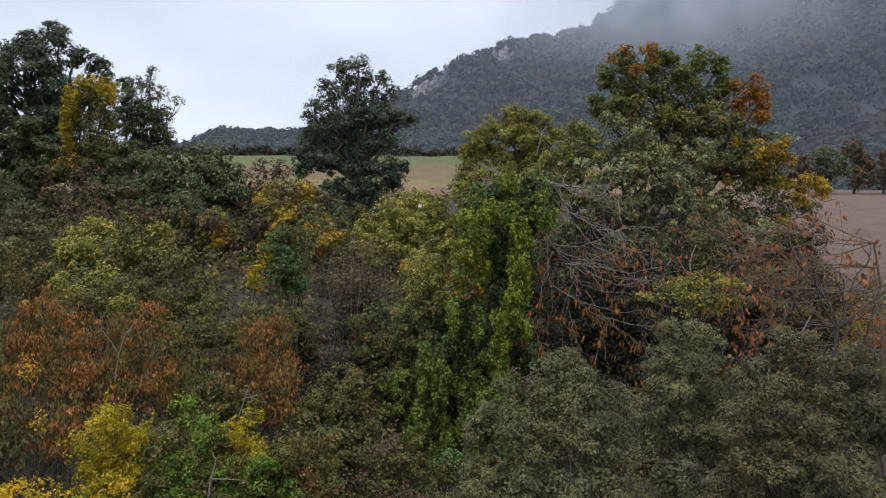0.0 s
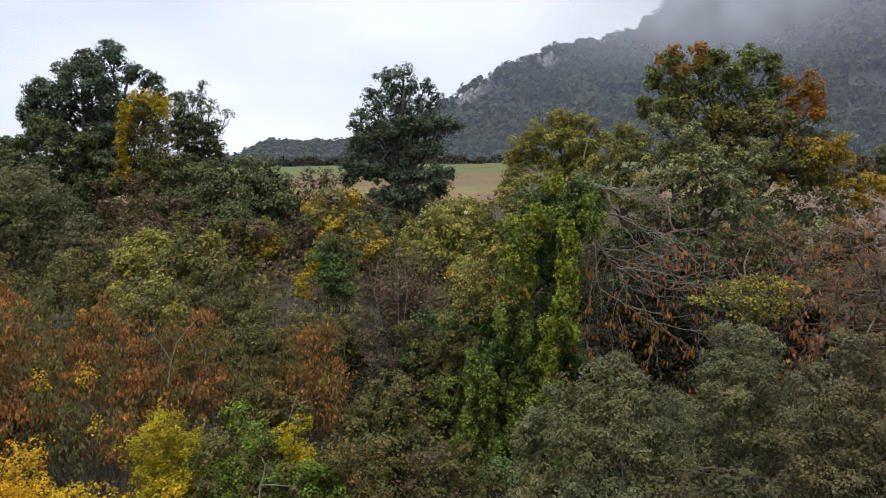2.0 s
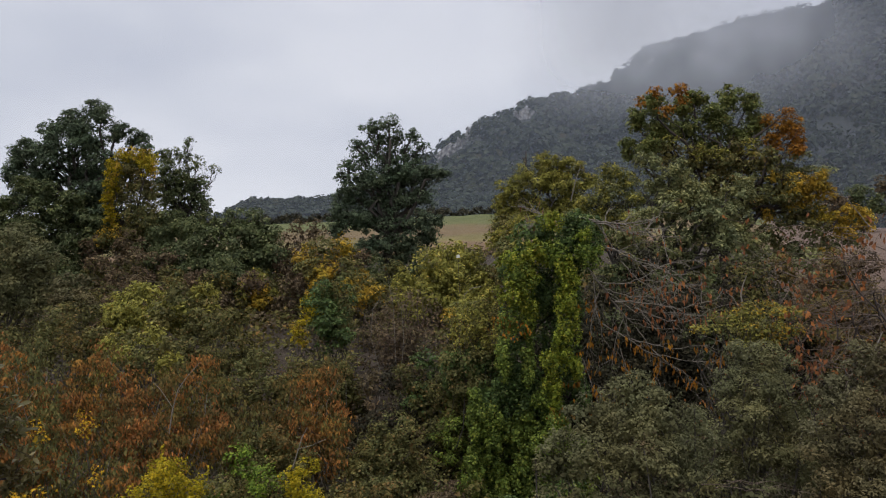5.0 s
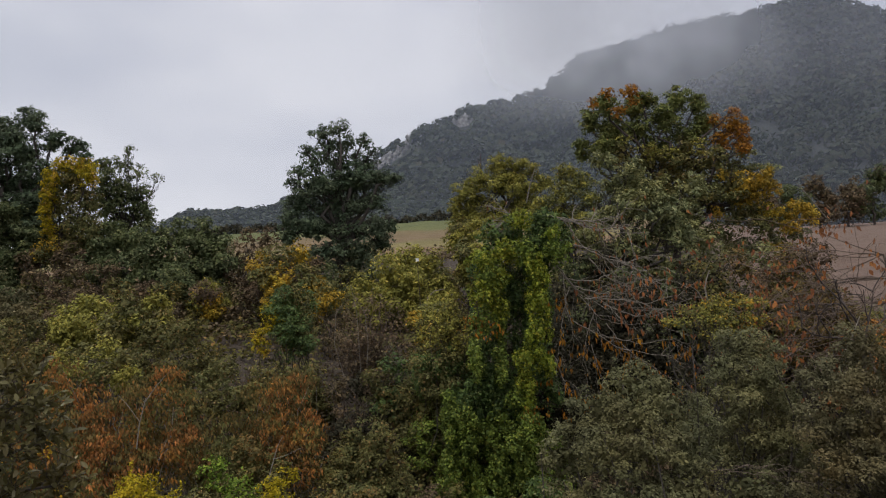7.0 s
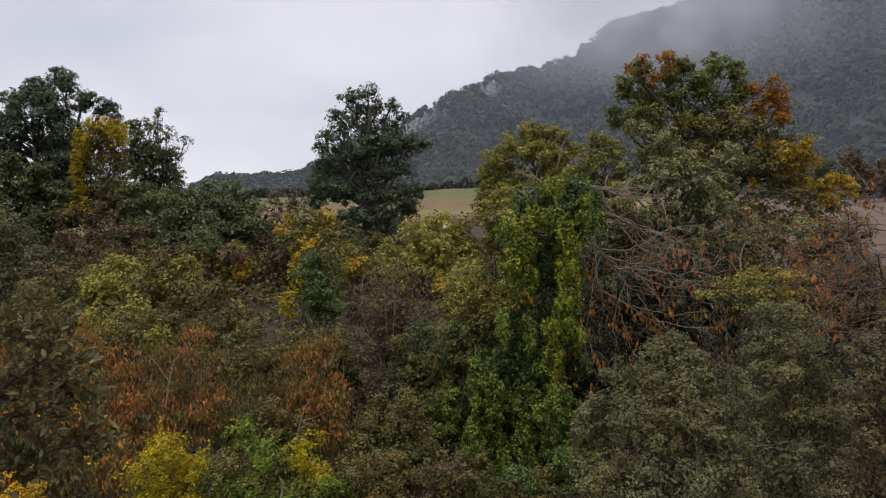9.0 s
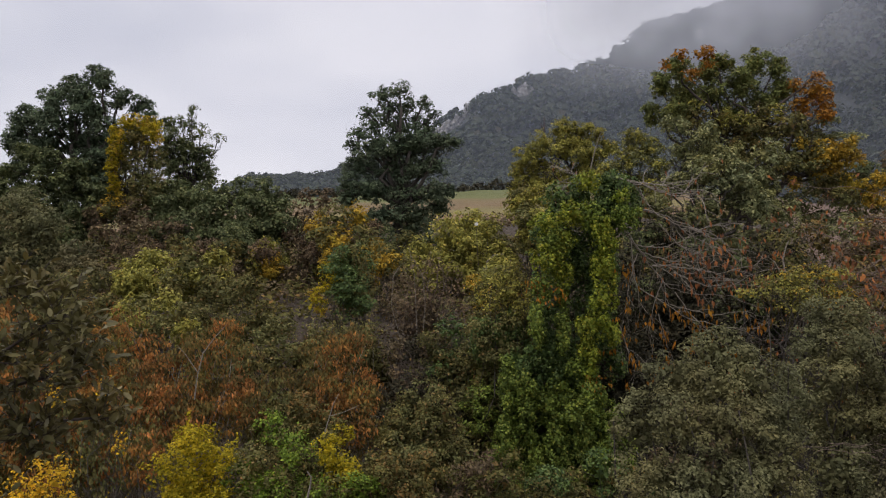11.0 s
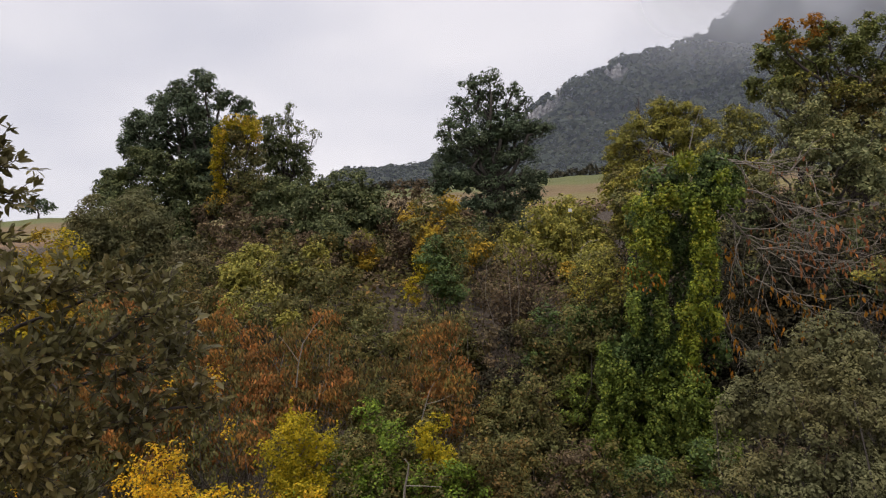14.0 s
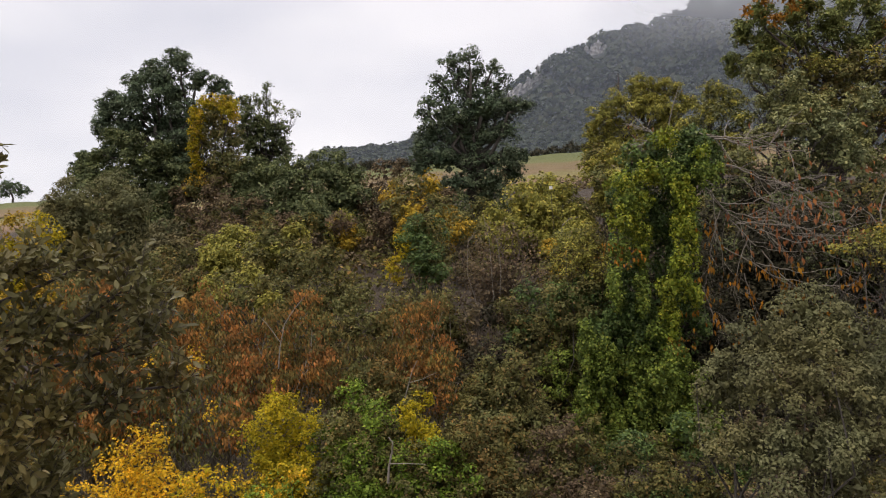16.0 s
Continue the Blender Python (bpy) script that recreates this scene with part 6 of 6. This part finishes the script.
# ---- near evergreen oak ----
near_oak([(-2.29, 2.51, 4.45, 0.10, 0.06, 0.10), (-2.24, 2.66, 4.47, 0.10, 0.06, 0.08), (-2.15, 2.78, 4.48, 0.08, 0.05, 0.08), (-2.04, 2.79, 4.40, 0.09, 0.05, 0.09), (-2.07, 2.94, 4.23, 0.08, 0.07, 0.11), (-2.13, 2.78, 4.27, 0.13, 0.08, 0.11), (-2.23, 2.62, 4.28, 0.13, 0.08, 0.12), (-2.32, 2.51, 4.24, 0.11, 0.08, 0.13), (-2.04, 3.00, 4.07, 0.07, 0.06, 0.10), (-2.16, 2.83, 4.07, 0.11, 0.07, 0.10), (-2.26, 2.67, 4.05, 0.13, 0.08, 0.13), (-2.32, 2.52, 4.03, 0.14, 0.08, 0.14), (-2.35, 2.77, 3.84, 0.14, 0.08, 0.08), (-2.37, 2.67, 3.81, 0.19, 0.12, 0.10), (-2.54, 2.54, 4.43, 0.14, 0.08, 0.14), (-2.59, 2.54, 4.19, 0.14, 0.10, 0.17), (-2.59, 2.54, 3.94, 0.17, 0.10, 0.14), (-2.80, 2.61, 4.31, 0.13, 0.14, 0.23)], [(-2.45, 2.69, 4.87, 0.03, 0.04, 0.06), (-2.44, 2.69, 4.77, 0.04, 0.04, 0.06), (-2.46, 2.65, 4.63, 0.07, 0.05, 0.06), (-2.59, 2.68, 4.87, 0.08, 0.05, 0.08), (-2.68, 2.67, 4.94, 0.08, 0.05, 0.08), (-2.54, 2.58, 4.71, 0.09, 0.07, 0.09), (-2.67, 2.57, 4.65, 0.09, 0.09, 0.13), (-2.67, 2.75, 5.22, 0.05, 0.09, 0.13), (-2.77, 2.74, 5.30, 0.09, 0.11, 0.16)])

# ---- small branches and stems ----
twig = thing("bleached_branch", "pale bleached dead branch standing in green bush", "branch", -2.61, 10.00, 1.46)
v, f = tube([(-2.61, 10.00, 1.46), (-2.58, 10.00, 1.68), (-2.53, 10.00, 1.85), (-2.51, 10.00, 1.98), (-2.56, 10.00, 2.05)], np.linspace(0.018, 0.008, 5), 6)
part("wood", v, f, 4, GREYBARK, twig, smooth=True)
twig = thing("bleached_branch", "thin pale dead branch lying across green bush", "branch", -2.55, 9.95, 1.72)
v, f = tube([(-2.55, 9.95, 1.72), (-2.33, 9.95, 1.71), (-2.10, 9.95, 1.69)], np.linspace(0.008, 0.004, 3), 6)
part("wood", v, f, 4, GREYBARK, twig, smooth=True)
twig = thing("forked_branch", "grey forked dead branch among rusty leaves", "branch", -4.44, 11.60, 2.77)
v, f = tube([(-4.44, 11.60, 2.77), (-4.38, 11.60, 3.13), (-4.29, 11.60, 3.44), (-4.11, 11.60, 3.67), (-3.93, 11.60, 3.85)], np.linspace(0.011, 0.004, 5), 6)
part("wood", v, f, 4, GREYBARK, twig, smooth=True)
twig = thing("forked_branch", "thin grey dead branch among rusty leaves", "branch", -4.38, 11.60, 3.17)
v, f = tube([(-4.38, 11.60, 3.17), (-4.55, 11.60, 3.44), (-4.67, 11.60, 3.58)], np.linspace(0.006, 0.003, 3), 6)
part("wood", v, f, 4, GREYBARK, twig, smooth=True)
twig = thing("forked_branch", "grey dead branch among rusty leaves", "branch", -2.61, 11.90, 2.07)
v, f = tube([(-2.61, 11.90, 2.07), (-2.53, 11.90, 2.30), (-2.44, 11.90, 2.56), (-2.35, 11.90, 2.71)], np.linspace(0.010, 0.004, 4), 6)
part("wood", v, f, 4, GREYBARK, twig, smooth=True)
twig = thing("forked_branch", "thin grey dead branch among rusty leaves", "branch", -2.52, 11.90, 2.37)
v, f = tube([(-2.52, 11.90, 2.37), (-2.29, 11.90, 2.42), (-2.06, 11.90, 2.51)], np.linspace(0.006, 0.003, 3), 6)
part("wood", v, f, 4, GREYBARK, twig, smooth=True)
twig = thing("bare_sapling", "thin pale bare stem on the scrub slope", "branch", -1.26, 18.60, 2.14)
v, f = tube([(-1.26, 18.60, 2.14), (-1.21, 18.60, 2.86), (-1.21, 18.60, 3.72), (-1.21, 18.60, 4.44), (-1.32, 18.60, 5.16)], np.linspace(0.010, 0.004, 5), 6)
part("wood", v, f, 4, GREYBARK, twig, smooth=True)
twig = thing("bare_sapling", "thin pale bare stem on the scrub slope", "branch", -1.13, 18.60, 2.14)
v, f = tube([(-1.13, 18.60, 2.14), (-1.08, 18.60, 2.86), (-0.98, 18.60, 3.72), (-1.02, 18.60, 4.44), (-1.29, 18.60, 4.94)], np.linspace(0.010, 0.004, 5), 6)
part("wood", v, f, 4, GREYBARK, twig, smooth=True)
twig = thing("bare_sapling", "thin pale bare stem on the scrub slope", "branch", -1.66, 18.60, 2.14)
v, f = tube([(-1.66, 18.60, 2.14), (-1.61, 18.60, 2.86), (-1.81, 18.60, 3.72), (-1.73, 18.60, 4.44), (-1.52, 18.60, 4.73)], np.linspace(0.010, 0.004, 5), 6)
part("wood", v, f, 4, GREYBARK, twig, smooth=True)
for label, bends, thick in (
    ("pale bleached forked stem over the mustard shrub", [(5.97, 14.60, 4.20), (5.95, 14.60, 4.45), (6.02, 14.60, 4.67), (6.09, 14.60, 4.81)], 0.018),
    ("pale bleached side stem over the mustard shrub", [(5.88, 14.60, 4.20), (5.79, 14.60, 4.39), (5.66, 14.60, 4.50)], 0.013),
    ("grey bent dead branch before the ploughed field", [(4.75, 8.60, 3.58), (4.88, 8.60, 3.76), (5.03, 8.60, 4.04)], 0.014),
    ("thin straight dead branch leaning over the scrub", [(7.82, 13.20, 5.60), (7.55, 13.20, 5.98), (7.29, 13.20, 6.31)], 0.010),
    ("arched pale dead twig on the scrub slope", [(0.59, 19.50, 4.44), (0.66, 19.50, 4.71), (0.84, 19.50, 4.86), (1.11, 19.50, 4.89)], 0.016),
):
    twig = thing("bleached_branch", label, "branch", *bends[0])
    v, f = tube(bends, np.linspace(thick, thick * 0.4, len(bends)), 6)
    part("wood", v, f, 4, GREYBARK, twig, smooth=True)
marker = thing("marker_post", "small white marker board on a thin dark post among shrubs", "marker", 0.66, 22.60)
v, f = tube([tuple(marker.location), (0.66, 22.60, 5.75)], [0.009, 0.008], 6)
part("post", v, f, 4, DARKBARK, marker, smooth=True)
v, f = tube([(0.663, 22.600, 5.84), (0.663, 22.600, 5.93)], [0.055, 0.05], 4)
part("board", v, f, 4, WHITE, marker, "white painted board")
shrub("gully_shrub", "ivy and bramble bank at the gully's bottom", IVY, 0.06, 1.68, -0.44, 1.28, 12.40, 1.20, leaf=0.055, cover=1.5, n=4, mix=BRAMBLE)
shrub("gully_shrub", "bramble bush at the gully's bottom", BRAMBLE, 1.16, 3.37, -0.61, 1.40, 13.00, 1.20, leaf=0.055, cover=1.5, n=4, mix=IVY)
# half the lobes take the shade-dark leaf colour for the gap here
shrub("gully_shrub", "bramble bush under the dead branches, partly coloured as shade", DARKSHADESCRUB, 2.80, 5.65, 0.41, 2.27, 14.20, 1.40, leaf=0.064, cover=1.4, n=4, mix=DRY)
shrub("yellow_bush", "bush with golden yellow autumn leaves under the oak", YELLOW, -7.49, -5.65, 1.3, 2.3, 8.59, 0.80, leaf=0.046, cover=0.62, n=6, ragged=2.1, inner=0.02)
shrub("yellow_bush", "bush with golden yellow autumn leaves in the gully", YELLOW, -6.24, -4.82, 1.1, 2.05, 9.29, 0.80, leaf=0.046, cover=0.62, n=6, ragged=2.1, inner=0.02)
shrub("yellow_tree", "young tree with yellow-green leaves behind the oak", YLIME, -10.50, -9.20, 3.6, 5.70, 13.89, 1.20, leaf=0.064, cover=1.3, n=3, mix=GOLD)
shrub("sumac_shrub", "rusty shrub half hidden behind the oak", RUST, -8.72, -6.12, 1.81, 4.07, 11.62, 1.20, leaf=0.072, ratio=0.42, cover=0.95, n=6, mix=OLIVE, hang=1.6, ragged=2.0, twig=GREYBARK, each=3, inner=0.03)
shrub("gully_shrub", "olive scrub below the near oak", BRAMBLE, -9.03, -6.80, 1.69, 3.70, 9.56, 1.40, leaf=0.055, cover=1.3, n=4, mix=OLIVE)
# three fillers whose near-black leaves stand for shade behind ivy, branches and tree
shrub("gully_shrub", "scrub coloured dark as shade behind the ivy", DARKSHADESCRUB, 1.47, 3.68, 0.71, 4.51, 16.40, 1.00, leaf=0.083, cover=1.5, n=5)
shrub("shade_shrub", "shrub coloured dark as shade behind the dead branches", DARKSHADESCRUB, 3.81, 6.64, 2.63, 5.61, 19.30, 1.20, leaf=0.092, cover=2.0, n=4, mix=DARKBUSH)
shrub("shade_shrub", "shrub under the large tree, coloured dark as shade", DARKSHADESCRUB, 6.10, 9.32, 2.67, 5.16, 19.00, 1.20, leaf=0.110, cover=2.1, n=4, mix=DARKBUSH)
twig = thing("dead_sapling", "black dead stem rising above the willow", "branch", 3.32, 25.20, 8.48)
v, f = tube([(3.32, 25.20, 8.48), (3.29, 25.20, 9.00), (3.32, 25.20, 9.59)], np.linspace(0.035, 0.020, 3), 6)
part("wood", v, f, 4, DARKBARK, twig, smooth=True)
twig = thing("dead_sapling", "short black dead stem above the willow", "branch", 3.29, 25.20, 9.14)
v, f = tube([(3.29, 25.20, 9.14), (3.19, 25.20, 9.37)], np.linspace(0.025, 0.015, 2), 6)
part("wood", v, f, 4, DARKBARK, twig, smooth=True)
twig = thing("dead_sapling", "thin grey stem among the willow leaves", "branch", 4.67, 24.60, 7.68)
v, f = tube([(4.67, 24.60, 7.68), (4.86, 24.60, 8.34), (5.09, 24.60, 8.91)], np.linspace(0.020, 0.008, 3), 6)
part("wood", v, f, 4, GREYBARK, twig, smooth=True)
shrub("staghorn_plume", "reddish seed plume standing over the scrub", RUSTOLIVE, -7.96, -7.68, 3.82, 5.01, 15.50, 0.30, leaf=0.055, cover=0.9, n=1)
shrub("yellow_sprig", "small yellow sprig among rusty leaves", YELLOW, -6.44, -6.17, 2.81, 3.16, 11.40, 0.30, leaf=0.041, cover=0.6, n=1, ragged=1.8)
shrub("yellow_sprig", "small yellow sprig among rusty leaves", YELLOW, -5.68, -5.49, 2.85, 3.34, 11.40, 0.30, leaf=0.041, cover=0.5, n=1, ragged=1.8)
shrub("yellow_sprig", "small yellow sprig low among rusty leaves", YELLOW, -5.27, -5.10, 2.26, 2.53, 10.80, 0.30, leaf=0.041, cover=0.6, n=1, ragged=1.8)
tree = thing("field_tree", "small round tree on the far field's crest", "tree", -72.3, 104.00)
FIELD_CROWN = [(-72.3, 104.0, 18.0, 1.5, 1.4, 1.1), (-70.8, 104.0, 17.1, 1.3, 1.2, 0.9), (-73.8, 104.0, 17.2, 1.3, 1.2, 0.9)]
crown(tree, HOLM, 0.3, 0.18, 2.6, FIELD_CROWN, 0.0, 1.1)
limbs(tree, FIELD_CROWN, 0.14, (-72.3, 104.0, 16.9), BARK, 2)

# ---- hedgerows at the far edges of the fields ----
for a, wide, high, leaf_mat in ((0.565, 2.6, 4.2, DRY), (0.605, 3.0, 5.2, DARKBUSH), (0.645, 2.6, 6.0, DRY), (0.69, 3.4, 5.4, DRY), (0.73, 3.0, 7.0, DARKBUSH), (0.775, 3.4, 6.4, DRY), (0.83, 3.6, 7.4, DARKBUSH)):
    x, y = a * 82.0, 82.0
    tree = thing("hedgerow_tree", "dark half-bare hedgerow tree beyond the ploughed field", "tree", x, y, group="hedgerow trees")
    z = float(ground_z(x, y))
    lb = [(x + wide * 0.5 * RNG.uniform(-1, 1), y + RNG.uniform(-1, 1), z + high * s, wide * 0.42, wide * 0.4, high * 0.22) for s in (0.25, 0.35, 0.5, 0.6, 0.72, 0.85)]
    crown(tree, leaf_mat, 0.3, 0.18, 1.7, lb, ragged=1.5)
    limbs(tree, lb, 0.12, (x, y, z + high * 0.35), DARKBARK, 4)


def far_hedge():
    """A low brown hedge along the grass field's far edge."""
    n = 9000
    x = RNG.uniform(-62, 40, n)
    y = 121 + RNG.normal(size=n) * 0.7 + 1.5 * np.sin(x * 0.15)
    top = 1.1 + 0.5 * np.sin(x * 0.9) * np.sin(x * 0.37) + 0.3 * np.sin(x * 2.3)
    c = np.stack([x, y, ground_z(x, y) + top * RNG.random(n) ** 0.7], -1)
    v = leaf_verts(c, unit(RNG.normal(size=(n, 3)) * 0.6 + np.array([0, -0.4, 0.7])), 0.45, 0.3)
    tagged(new("hedge", mesh_from("hedge", v, np.arange(len(v)), 4, DARKSHADESCRUB)), "low brown hedge along the far edge of the grass field", "hedge", kind="stuff")


far_hedge()

# ---- low growth over the slope ----
undergrowth("bramble_cover", "low olive bramble leaves covering the slope", BRAMBLE, -21, 17, 7, 32, 0.75, 3, 0.78, 0.0068)
undergrowth("dry_weeds", "dry brown weeds and dead leaves between brambles", DRY, -21, 17, 9, 40, 0.28, 5, 0.8, 0.0066)
undergrowth("green_weeds", "fresh green weeds in patches on the slope", OLIVE, -21, 17, 10, 40, 0.42, 8, 0.9, 0.0066)
